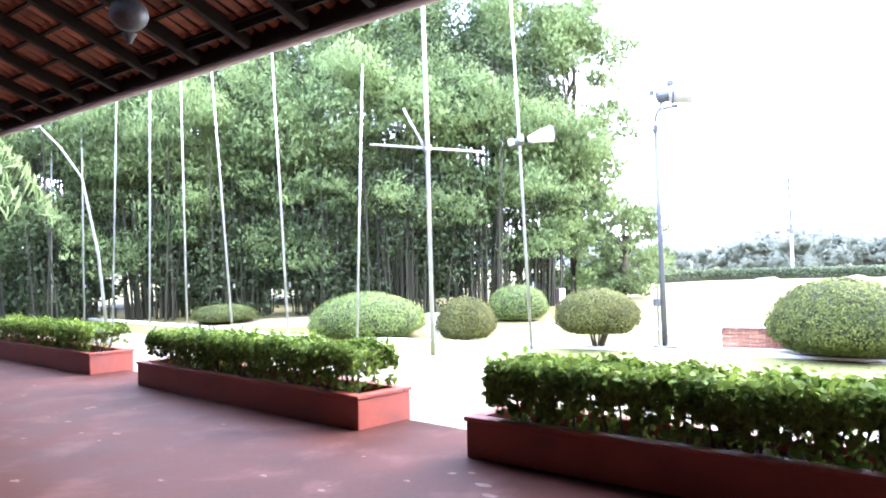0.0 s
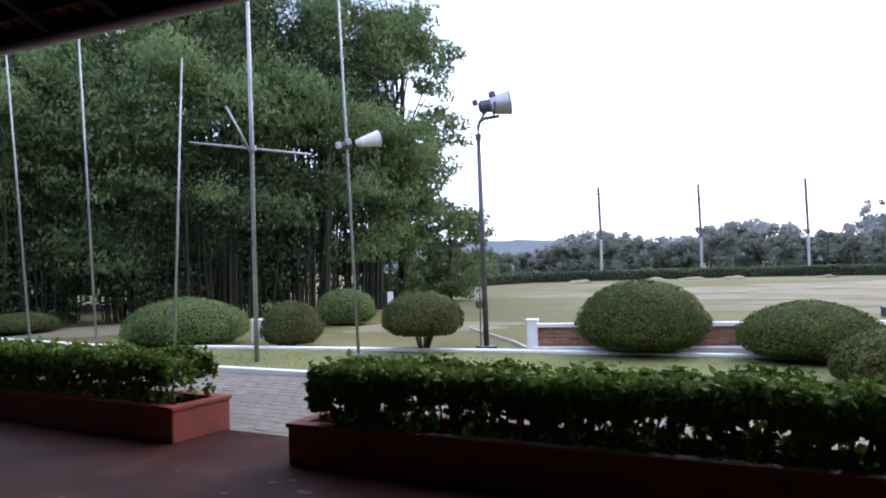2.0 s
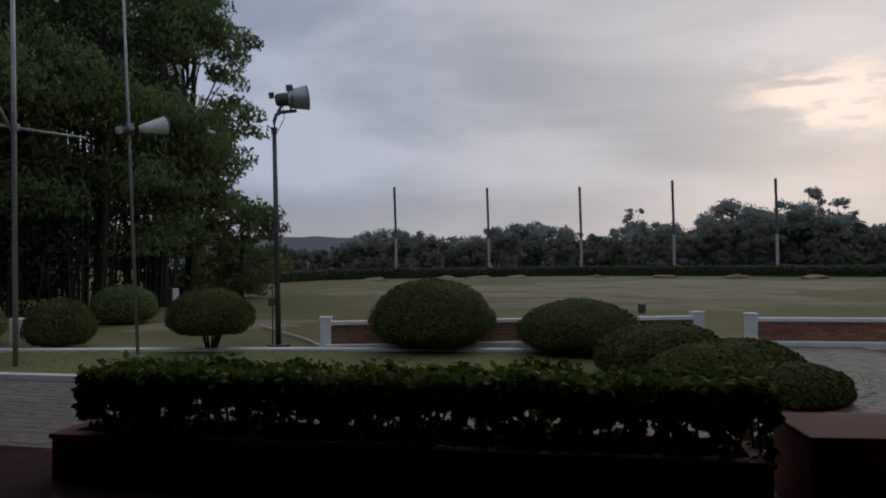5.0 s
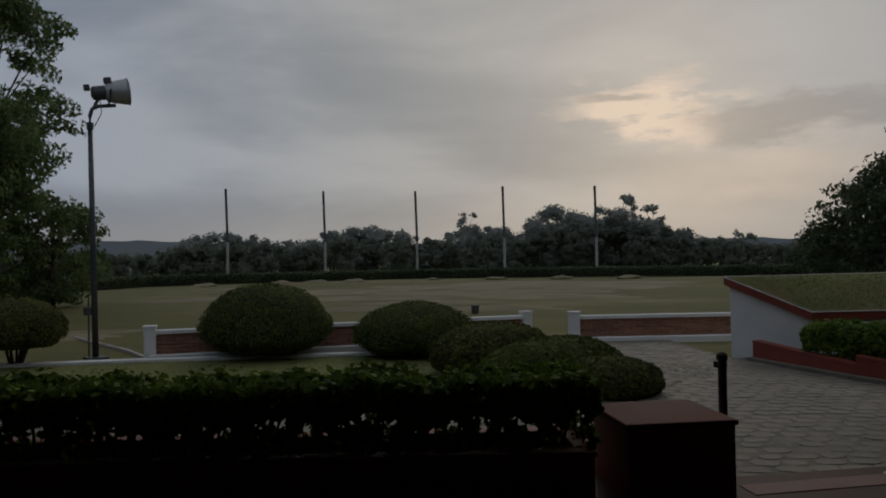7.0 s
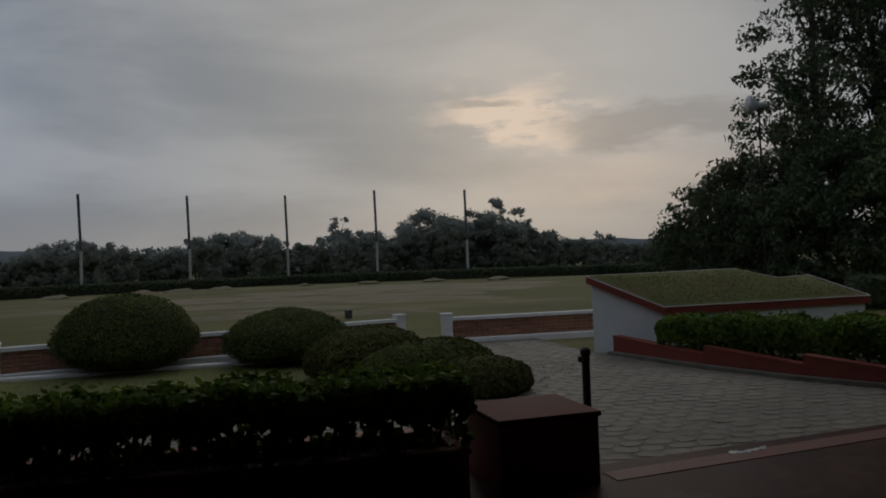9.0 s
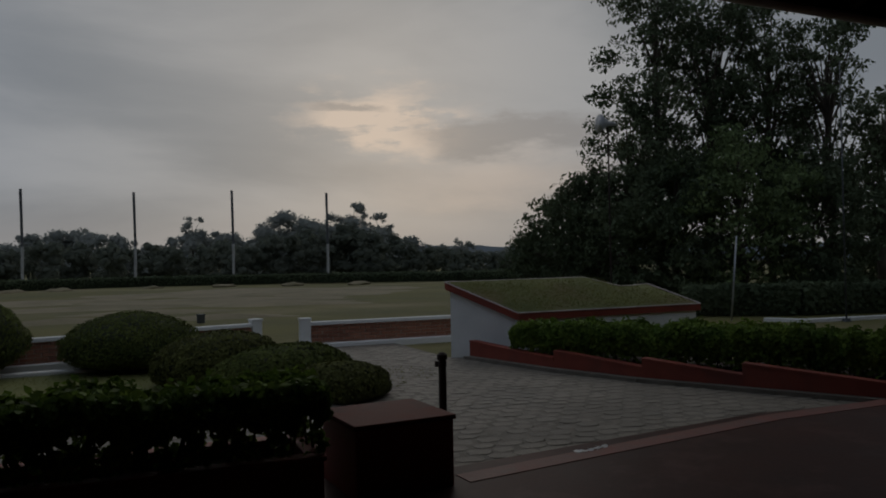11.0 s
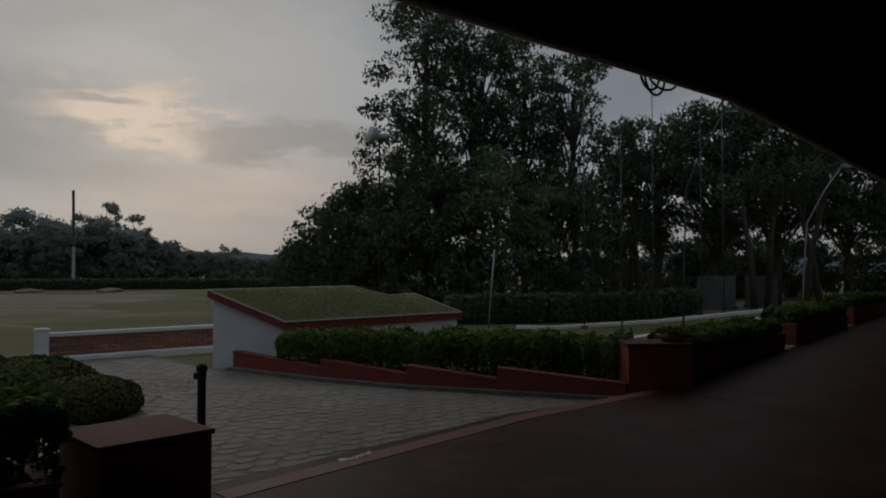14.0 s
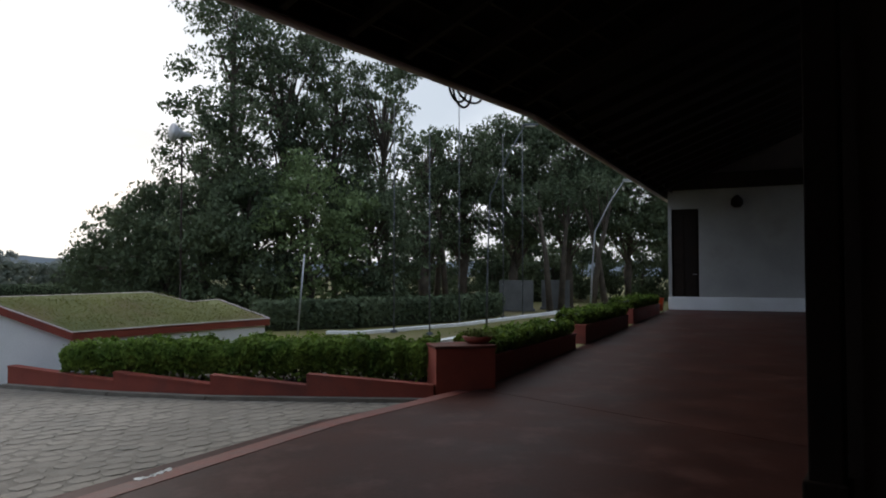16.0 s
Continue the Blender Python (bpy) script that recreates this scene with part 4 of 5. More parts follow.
def build_poles():
    # bearing, distance, height, lean at the top
    for az, d, top, lean in ((27.75, 28.0, 9.5, 0.1), (25.75, 26.5, 9.5, 0.0), (23.96, 25.2, 9.5, 0.3), (21.55, 22.9, 9, 0.15), (18.99, 21.4, 9, -0.1), (15.79, 19.9, 8.5, -0.55),
                             (11.74, 18.2, 8.5, -0.35), (6.68, 15.9, 6.0, 0.25), (-6.78, 13.76, 8.5, -0.3)):
        flagpole(az, d, top, (lean, 0.0))
    # signal mast with yard and gaff
    mast = thing("signal_mast", "white steel signal mast with a yard arm and slanting gaff", "mast", loc=at(0.85, 13.5, GROUND))
    part("shaft", tube(bmesh.new(), [(0, 0, -0.2), (-0.02, 0, 4.3), (-0.05, 0, 7.5)], [0.042, 0.037, 0.028], 14), STEEL, mast, smooth=True)
    z = 13.4 * math.tan(radians(9.13)) + 1.65
    part("yard", tube(bmesh.new(), [(-1.07, 0, z + 0.09), (1.02, 0, z - 0.1)], [0.021, 0.021], 10), STEEL, mast, smooth=True)
    part("gaff", tube(bmesh.new(), [(0.0, 0.0, z - 0.15), (-0.44, -0.1, z + 0.72)], [0.024, 0.02], 10), STEEL, mast, smooth=True)
    bm = bmesh.new()
    tube(bm, [(0, 0, z - 0.05), (0, 0, z + 0.05)], [0.062, 0.062], 14)
    part("collar", bm, STEEL, mast)
    # separate white block well behind the mast, not part of its base
    bm = bmesh.new()
    box(bm, (0.3, 0.3, 0.5), pose(0.0, 3.4, 0.3), 0.02)
    part("footing", bm, WHITE, mast, "white block standing behind the mast")
    # loudspeaker horn on a pole of its own behind the flagpole
    horn = thing("horn_loudspeaker", "white horn loudspeaker clamped to a flagpole", "loudspeaker", loc=at(-7.15, 13.66, 13.7 * math.tan(radians(9.5)) + 1.5))
    aim = Matrix.Rotation(radians(12), 4, "Z") @ Matrix.Rotation(radians(-14), 4, "Y")
    bm = bmesh.new()
    tube(bm, [aim @ Vector((x, 0, 0)) for x in (-0.05, 0.05, 0.2, 0.34, 0.40)], [0.06, 0.085, 0.115, 0.14, 0.155], 20)
    flare = part("flare", bm, WHITE, horn, smooth=True)
    # solid dark disc across the mouth, in place of its shaded hollow
    bm = bmesh.new()
    tube(bm, [aim @ Vector((x, 0, 0)) for x in (0.395, 0.42)], [0.16, 0.16], 20)
    part("mouth_rim", bm, DARKSTEEL, flare, "dark disc standing for the shaded hollow of the horn's mouth")
    for x, z in ((-0.42, 0.02), (-0.22, 0.05)):
        bm = bmesh.new()
        box(bm, (0.1, 0.1, 0.12), aim @ pose(x, -0.05, z), 0.025)
        part("clamp", bm, PLASTIC, horn)
    bm = bmesh.new()
    tube(bm, [aim @ Vector((x, 0, 0)) for x in (-0.4, -0.38, -0.2, -0.18)], [0.05, 0.075, 0.075, 0.05], 16)
    part("driver", bm, DARKSTEEL, horn, smooth=True)
    part("bracket", tube(bmesh.new(), [(-0.05, 0, -0.1), (-0.02, 0.05, 0.0)], 0.02, 8), DARKSTEEL, horn)
    # floodlight mast
    p = at(-16.65, 14.49, GROUND)
    lamp = thing("floodlight_mast", "dark steel lamp mast with a large round floodlight", "lamp mast", loc=p)
    zb = 14.49 * math.tan(radians(9.9)) + 1.65
    part("shaft", tube(bmesh.new(), [(0, 0, -0.1), (-0.03, 0, zb * 0.5), (-0.06, 0, zb)], [0.055, 0.05, 0.042], 12), DARKSTEEL, lamp, smooth=True)
    arm = [(-0.06, 0, zb - 0.05), (-0.06, 0, zb + 0.14), (-0.03, -0.02, zb + 0.26), (0.06, -0.04, zb + 0.32), (0.36, -0.06, zb + 0.37)]
    part("arm", tube(bmesh.new(), arm, 0.034, 10), DARKSTEEL, lamp, smooth=True)
    bm = bmesh.new()
    tube(bm, [(-0.06, 0, zb - 0.1), (-0.06, 0, zb + 0.02)], 0.06, 12)
    part("collar", bm, DARKSTEEL, lamp)
    head = Matrix.Translation((0.30, -0.05, zb + 0.60)) @ Matrix.Rotation(radians(-12), 4, "Z") @ Matrix.Rotation(radians(-8), 4, "Y")
    bm = bmesh.new()
    tube(bm, [head @ Vector((x, 0, 0)) for x in (-0.13, -0.08, 0.05, 0.2, 0.27)], [0.10, 0.17, 0.20, 0.225, 0.235], 22)
    bowl = part("reflector", bm, CHROME, lamp, "dull metal reflector bowl", smooth=True)
    bm = bmesh.new()
    tube(bm, [head @ Vector((x, 0, 0)) for x in (0.262, 0.285)], [0.242, 0.242], 22)
    part("rim", bm, PLASTIC, bowl)
    bm = bmesh.new()
    tube(bm, [head @ Vector((x, 0, 0)) for x in (-0.34, -0.31, -0.12)], [0.08, 0.12, 0.13], 14)
    part("ballast", bm, DARKSTEEL, lamp)
    bm = bmesh.new()
    box(bm, (0.13, 0.12, 0.12), head @ pose(-0.05, -0.06, 0.20), 0.03)
    part("junction_box", bm, DARKSTEEL, lamp)
    bm = bmesh.new()
    box(bm, (0.10, 0.1, 0.11), head @ pose(-0.40, 0.0, 0.10), 0.02)
    part("starter_box", bm, DARKSTEEL, lamp)
    part("strut", tube(bmesh.new(), [head @ Vector((-0.2, 0, -0.05)), (0.0, -0.03, zb + 0.3)], 0.03, 8), DARKSTEEL, lamp)
    part("yoke", tube(bmesh.new(), [(0.24, -0.05, zb + 0.35), (0.22, -0.2, zb + 0.42), (0.22, -0.24, zb + 0.62)], 0.018, 8), DARKSTEEL, lamp)
    part("wire", tube(bmesh.new(), [(0.1, -0.04, zb + 0.5), (0.12, -0.05, zb + 0.2), (0.0, -0.05, zb - 0.05)], 0.008, 6), CABLE, lamp)
    bm = bmesh.new()
    box(bm, (0.11, 0.1, 0.14), pose(-0.14, -0.02, 0.86), 0.01)
    part("switch_box", bm, DARKSTEEL, lamp)
    part("conduit", tube(bmesh.new(), [(-0.12, -0.02, 0.0), (-0.12, -0.02, 1.15)], 0.014, 8), DARKSTEEL, lamp)
    bm = bmesh.new()
    box(bm, (0.34, 0.34, 0.06), pose(0, 0, 0.02), 0.01)
    part("base_plate", bm, DARKSTEEL, lamp)
    # tall net posts beyond the field
    for az, el_top in ((-25.6, 5.57), (-32.8, 5.44), (-39.87, 5.39), (-46.65, 5.63), (-53.65, 5.45)):
        d = 74
        th = thing("net_post", "tall plain pole beyond the practice field, dark above and pale below", "post", "net posts", loc=at(az, d, GROUND))
        h = d * math.tan(radians(el_top)) + 1.65
        part("lower_shaft", tube(bmesh.new(), [(0, 0, -0.2), (0.02, 0, h * 0.42)], 0.13, 10), PALEPOLE, th, "pale painted lower part")
        part("upper_shaft", tube(bmesh.new(), [(0.02, 0, h * 0.42), (-0.12, 0.0, h)], 0.12, 10), DARKSTEEL, th)
    # slanting pole and thin poles on the right
    th = thing("slanting_pole", "thin pale pole leaning in the hedge", "pole", loc=at(-83.8, 20.9, GROUND))
    part("shaft", tube(bmesh.new(), [(0, 0, -0.1), (0.0, -0.18, 2.2)], 0.024, 8), STEEL, th, smooth=True)
    for az, d, top in ((-91.14, 21.2, 6.6), (-93.9, 20.3, 5.6), (-96.2, 24.0, 7.5), (-99.6, 28, 7.0), (-101.1, 29.0, 7.6)):
        flagpole(az, d, top, (0.0, 0.0), 0.022, DARKSTEEL, "thin grey flagpole in front of the dark trees")
    # street lamps with bowed masts
    for az0, az1, az2, d, e1, e2 in ((24.3, 25.8, 28.4, 24.0, 6.7, 10.07), (-106.2, -106.6, -108.8, 26.0, 3.2, 7.03), (-98.3, -98.6, -101.3, 24.0, 6.0, 11.4)):
        base, mid, tip = at(az0, d, GROUND), at(az1, d, d * math.tan(radians(e1)) + 1.5), at(az2, d, d * math.tan(radians(e2)) + 1.5)
        th = thing("street_lamp", "pale street lamp with a bowed mast and long head", "lamp", "street lamps", loc=base)
        b, m, t = Vector(), mid - base, tip - base
        low = Vector((m.x * 0.35, m.y * 0.35, m.z * 0.5))
        part("mast", tube(bmesh.new(), [b - Vector((0, 0, 0.1)), low, m, m.lerp(t, 0.5) + Vector((0, 0, 0.12)), t], [0.05, 0.045, 0.035, 0.03, 0.025] if az0 > 0 else [0.035, 0.03, 0.024, 0.02, 0.018], 10), DARKSTEEL if -100 < az0 < 0 else STEEL, th, smooth=True)
        d_ = (t - m)
        d_.z = 0
        d_.normalize()
        bm = bmesh.new()
        box(bm, (0.5, 0.16, 0.07), Matrix.Translation(t + d_ * 0.2) @ Matrix.Rotation(math.atan2(d_.y, d_.x), 4, "Z"), 0.03)
        hd = part("head", bm, DARKSTEEL if -100 < az0 < 0 else PLASTIC, th)
        bm = bmesh.new()
        box(bm, (0.36, 0.12, 0.03), Matrix.Translation(t + d_ * 0.2 - Vector((0, 0, 0.045))) @ Matrix.Rotation(math.atan2(d_.y, d_.x), 4, "Z"), 0.01)
        part("lens", bm, WHITE, hd)
    # horn loudspeaker on a mast among the dark trees
    z = 26 * math.tan(radians(10.2)) + 1.5
    th = thing("loudspeaker_mast", "grey horn loudspeaker on a mast beside the dark trees", "loudspeaker", loc=at(-75.35, 26, GROUND))
    part("shaft", tube(bmesh.new(), [(0, 0, -0.1), (0, 0, z + 0.15)], 0.03, 8), IRON, th)
    bm = bmesh.new()
    aim = Matrix.Translation((0, 0, z + 0.15)) @ Matrix.Rotation(radians(135), 4, "Z")
    tube(bm, [aim @ Vector((x, 0, 0)) for x in (-0.3, 0.0, 0.2, 0.32)], [0.06, 0.1, 0.22, 0.32], 18)
    part("flare", bm, PLASTIC, th, smooth=True)
    # cable loops hanging at the eave
    c = at(-95.75, 9.5, 0)
    for k, (w, h) in enumerate(((0.42, 0.22), (0.46, 0.27), (0.66, 0.17))):
        th = thing("cable_loop", "black cable hanging in a loop from the eave", "cable", "cable loops", loc=(c.x, c.y, 3.97))
        pts = []
        for i in range(25):
            s = i / 24
            a = math.pi * s
            pts.append(EAVE_T * (w * (0.5 - 0.5 * math.cos(a)) + 0.09 * k - 0.1) + Vector((0, 0, -h * math.sin(a))))
        part("cable", tube(bmesh.new(), pts, 0.017, 6), CABLE, th, smooth=True)
    stub = thing("marker_post", "short white marker post at the edge of the field", "post", loc=at(-9.3, 26, GROUND))
    bm = bmesh.new()
    box(bm, (0.2, 0.12, 0.75), pose(0, 0, 0.375), 0.01)
    part("board", bm, WHITE, stub)
    bm = bmesh.new()
    box(bm, (0.12, 0.14, 0.75), pose(-0.17, 0.02, 0.375), 0.01)
    part("backing", bm, IRON, stub)
    tee = thing("range_marker", "small dark box standing on the practice field", "marker", loc=at(-44.3, 22.8, GROUND))
    bm = bmesh.new()
    box(bm, (0.17, 0.17, 0.24), pose(0, 0, 0.11), 0.02)
    part("box", bm, DARKSTEEL, tee)
    bm = bmesh.new()
    box(bm, (0.20, 0.20, 0.03), pose(0, 0, 0.24), 0.01)
    part("lid", bm, DARKSTEEL, tee)


build_poles()


# ---- clipped bushes ----
def topiary(label, az, d, width, height, mat, rng, stem=0.0, flat=2.2, count=9000, size=0.06, depth=None):
    p = at(az, d, GROUND)
    th = thing("topiary_bush", label, "bush", "clipped bushes on the lawn", loc=p)
    count, size = int(count * 1.5), size * 0.78
    rx, rz_ = width / 2, (height - stem)
    ry = (depth or width) / 2
    z0 = stem
    # leafy dome: an ellipsoid cut low, with a tucked-in underside
    u = rng.normal(size=(count, 3))
    u /= np.linalg.norm(u, axis=1)[:, None]
    lowcut = -0.44
    tuck = 1 - 0.28 * np.clip((-0.15 - u[:, 2]) / 0.4, 0, 1)
    u[:, 2] = np.where(u[:, 2] < lowcut, lowcut - 0.25 * (u[:, 2] - lowcut), u[:, 2])
    e = np.sign(u) * np.abs(u) ** (2 / flat)
    off = np.array([p.x * 3.1, p.y * 1.7, 0.5])
    bumps = np.array([noise.noise(Vector(q * 2.2 + off)) * 0.05 + noise.noise(Vector(q * 6 + off)) * 0.035 for q in u])
    r = (1 + bumps)[:, None] * rng.uniform(0.93, 1.02, (count, 1))
    zc = z0 + rz_ * 0.31
    c = e * r * np.stack([rx * tuck, ry * tuck, np.full(count, rz_ * 0.655)], 1) + np.array([0, 0, zc])
    c[:, 2] = np.maximum(c[:, 2], 0.03)
    part("foliage", leaf_mesh("topiary_foliage", c, u, size, mat, rng, aspect=1.6, jitter=0.3), mat, th)
    # solid body under the leaves, its dark colour acting as inner shade
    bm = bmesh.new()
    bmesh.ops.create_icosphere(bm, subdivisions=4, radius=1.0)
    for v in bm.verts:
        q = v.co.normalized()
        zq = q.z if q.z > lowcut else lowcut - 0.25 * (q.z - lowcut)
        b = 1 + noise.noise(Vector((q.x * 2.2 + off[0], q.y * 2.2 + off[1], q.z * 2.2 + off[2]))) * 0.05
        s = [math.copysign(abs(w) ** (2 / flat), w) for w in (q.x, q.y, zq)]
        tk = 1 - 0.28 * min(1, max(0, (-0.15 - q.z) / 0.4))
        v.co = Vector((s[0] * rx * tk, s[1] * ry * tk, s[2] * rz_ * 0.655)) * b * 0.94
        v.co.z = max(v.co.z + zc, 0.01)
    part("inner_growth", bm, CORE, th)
    for k in range(12):
        a = rng.uniform(0, 6.28)
        rr = rng.uniform(0.2, 0.62) * rx
        bm = bmesh.new()
        tube(bm, [(math.cos(a) * 0.06, math.sin(a) * 0.06, -0.06), (math.cos(a) * rr * 0.45, math.sin(a) * rr * 0.45, stem * 0.5 + 0.1), (math.cos(a) * rr, math.sin(a) * rr, stem + rz_ * 0.35)], [0.028, 0.02, 0.012], 6, cap=False)
        part("stem", bm, BARK, th)


def build_bushes():
    rng = np.random.default_rng(31)
    topiary("wide low clipped green dome bush", 5.8, 17.8, 2.8, 1.08, TOPIARY_BRIGHT, rng, flat=2.0, count=14000)
    topiary("small round clipped olive bush", -1.75, 16.2, 1.32, 1.0, TOPIARY_OLIVE, rng, 0.05, 2.0, 7000)
    topiary("round clipped green bush by the path", -5.9, 22.0, 1.75, 1.05, TOPIARY_BRIGHT, rng, 0.05, 2.2, 7000)
    topiary("round clipped bush on several bare stems", -11.75, 14.2, 1.55, 1.18, TOPIARY_OLIVE, rng, 0.33, 2.1, 9000)
    topiary("big clipped dark green dome bush", -28.4, 13.4, 2.25, 1.34, TOPIARY, rng, 0.13, 2.0, 14000)
    topiary("big low clipped dark green bush", -39.6, 12.9, 2.15, 0.97, TOPIARY, rng, 0.10, 1.95, 12000)
    topiary("spreading yellow-green bush at the end of the lawn", -45.6, 11.0, 2.0, 0.74, TOPIARY_OLIVE, rng, 0.0, 2.2, 10000, 0.07, depth=1.5)
    topiary("low spreading yellow-green bush beside the drive", -50.2, 9.9, 2.4, 0.62, TOPIARY, rng, 0.0, 2.1, 12000, 0.07, depth=1.4)
    topiary("low yellow-green bush beside the drive", -54.5, 9.2, 1.2, 0.46, TOPIARY_OLIVE, rng, 0.0, 2.2, 7000, 0.07)
    topiary("flat little bush in the shade of the bamboo", 16.3, 24.2, 2.0, 0.62, TOPIARY, rng, 0.08, 2.2, 5000)


build_bushes()


# ---- trees ----
def crown_points(rng, blobs, per_area=30.0, sag=0.0):
    """Places on and in soft clumps (x, y, z, rx, ry, rz), with gaps between clumps."""
    cs, ns = [], []
    for x, y, z, rx, ry, rz_ in blobs:
        k = int(per_area * (rx * ry + ry * rz_ + rx * rz_) * 2.0)
        u = rng.normal(size=(k, 3))
        u /= np.linalg.norm(u, axis=1)[:, None]
        r = rng.uniform(0.45, 1.05, (k, 1)) ** 0.5
        p = u * r * (rx, ry, rz_)
        if sag:
            p[:, 2] -= sag * (np.hypot(p[:, 0] / rx, p[:, 1] / ry) ** 2) * rz_
        cs.append(p + (x, y, z))
        ns.append(u)
    return np.concatenate(cs), np.concatenate(ns)


def tree(name, label, base, height, spread, mat, rng, clumps=40, leaf=0.2, density=26, crown_low=0.3, trunk_r=0.2, shape="round", category="tree", lean=(0, 0), group="", tufts=7):
    th = thing(name, label, category, group, loc=base)
    bm = bmesh.new()
    top = Vector((lean[0], lean[1], height * 0.86))
    pts = [Vector((0, 0, -0.3))]
    for i in range(1, 6):
        s = i / 5
        pts.append(Vector((lean[0] * s + rng.normal() * 0.12 * trunk_r * 5 * s, lean[1] * s + rng.normal() * 0.1, height * 0.86 * s)))
    tube(bm, pts, [trunk_r * (1.25 - 1.05 * i / 5) for i in range(6)], 8)
    part("trunk", bm, BARK, th, smooth=True)
    blobs = []
    for i in range(clumps):
        s = rng.uniform(crown_low, 1.0)
        if shape == "round":
            w = spread * math.sqrt(max(0.05, 1 - ((s - (crown_low + 1) / 2) / (1.02 - (crown_low + 1) / 2)) ** 2))
        elif shape == "tall":
            w = spread * (0.45 + 0.55 * math.sin(math.pi * min(1, (1.05 - s) / 0.8)))
        else:
            w = spread * (1.1 - s) / (1.1 - crown_low)
        a = rng.uniform(0, 2 * math.pi)
        r = w * math.sqrt(rng.uniform(0.1, 1.0))
        c = Vector((lean[0] * s + math.cos(a) * r, lean[1] * s + math.sin(a) * r, height * s))
        size = spread * rng.uniform(0.17, 0.32)
        for _ in range(tufts):
            o = Vector(np.clip(rng.normal(size=3), -1.3, 1.3) * (1, 1, 0.7)) * size * 0.66
            k = size * rng.uniform(0.42, 0.72)
            blobs.append((c.x + o.x, c.y + o.y, max(c.z + o.z, 0.3), k, k, k * rng.uniform(0.5, 0.75)))
        if i % 2 == 0:
            limbs = bmesh.new()
            st = max(0.15, s - rng.uniform(0.1, 0.25))
            o = Vector((lean[0] * st, lean[1] * st, height * st * 0.86))
            tube(limbs, [o, o.lerp(c, 0.5) + Vector((0, 0, 0.15 * r)), c], [trunk_r * 0.24, trunk_r * 0.14, 0.015], 5, cap=False)
            part("limb", limbs, BARK, th)
    c, n = crown_points(rng, blobs, density, 0.5)
    part("crown", leaf_mesh("crown", c, n, leaf, mat, rng, aspect=2.2, jitter=0.6, droop=0.6), mat, th)
    return th


def bamboo_clump(base, height, spread, rng, plumes, label):
    """A clump of arching culms, leafy over their outer half with tufts that hang in tiers, over filler leaves coloured
    dark as inner shade.
    """
    th = thing("bamboo_clump", label, "bamboo", "bamboo grove", loc=base)
    tufts, inside_ = [], []
    for i in range(plumes):
        a = 2.39996 * i + rng.uniform(-0.3, 0.3)
        low = i % 5 == 0
        s = rng.uniform(0.22, 0.45) if low else 0.50 + 0.50 * ((i * 0.618) % 1.0)
        rb = spread * 0.34 * math.sqrt(rng.uniform(0, 1))
        rt = spread * rng.uniform(0.6, 1.05) * (1.0 if s < 0.85 else 0.7)
        out = Vector((math.cos(a), math.sin(a), 0))
        b = out * rb + Vector((0, 0, -0.2))
        tip = out * rt + Vector((0, 0, height * s))
        mid = b.lerp(tip, 0.55) + Vector((0, 0, height * s * 0.24)) - out * rt * 0.2
        culm = bmesh.new()
        tube(culm, [b, b.lerp(mid, 0.5) + Vector((0, 0, height * s * 0.05)), mid, tip], [0.045, 0.04, 0.026, 0.008], 5, cap=False)
        part("culm", culm, CULM, th)
        # tiers of tufts from the bend of the culm to its hanging tip
        w = rng.uniform(0.75, 1.15) if not low else rng.uniform(0.6, 0.95)
        for k in range(9 if not low else 8):
            f = rng.uniform(0.1, 1.25)
            c = mid.lerp(tip, f) + Vector((rng.normal() * 0.42, rng.normal() * 0.42, -1.5 * max(0.0, f - 0.5) - 0.1 * rng.uniform(0, 3)))
            r = w * rng.uniform(0.5, 1.0) * (1.15 - 0.35 * f)
            tufts.append((c.x, c.y, max(c.z, 0.8), r, r, r * rng.uniform(0.6, 0.95)))
        # places for the shade-dark filler leaves in the hollow of the clump
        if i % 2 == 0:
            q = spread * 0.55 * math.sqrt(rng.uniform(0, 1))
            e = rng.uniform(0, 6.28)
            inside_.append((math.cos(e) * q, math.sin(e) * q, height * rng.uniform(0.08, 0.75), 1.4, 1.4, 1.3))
    # straight bare culms crowding the foot of the clump
    for _ in range(8):
        q, e = spread * 0.75 * math.sqrt(rng.uniform(0, 1)), rng.uniform(0, 6.28)
        b = Vector((math.cos(e) * q, math.sin(e) * q, -0.2))
        t = b * 1.25 + Vector((rng.normal() * 0.3, rng.normal() * 0.3, height * rng.uniform(0.45, 0.7)))
        part("culm", tube(bmesh.new(), [b, b.lerp(t, 0.5) + Vector((rng.normal() * 0.1, rng.normal() * 0.1, 0)), t], [0.035, 0.03, 0.02], 5, cap=False), CULM, th)
    c, n = crown_points(rng, tufts, 56, 0.9)
    part("foliage", leaf_mesh("bamboo_foliage", c, n, 0.2, BAMBOO, rng, aspect=3.4, jitter=0.3, droop=1.0), BAMBOO, th)
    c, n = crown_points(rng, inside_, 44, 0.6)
    part("inner_growth", leaf_mesh("bamboo_inside", c, n, 0.17, SHADELEAF, rng, aspect=2.2), SHADELEAF, th, "filler leaves coloured dark as the shade deep inside the clump")


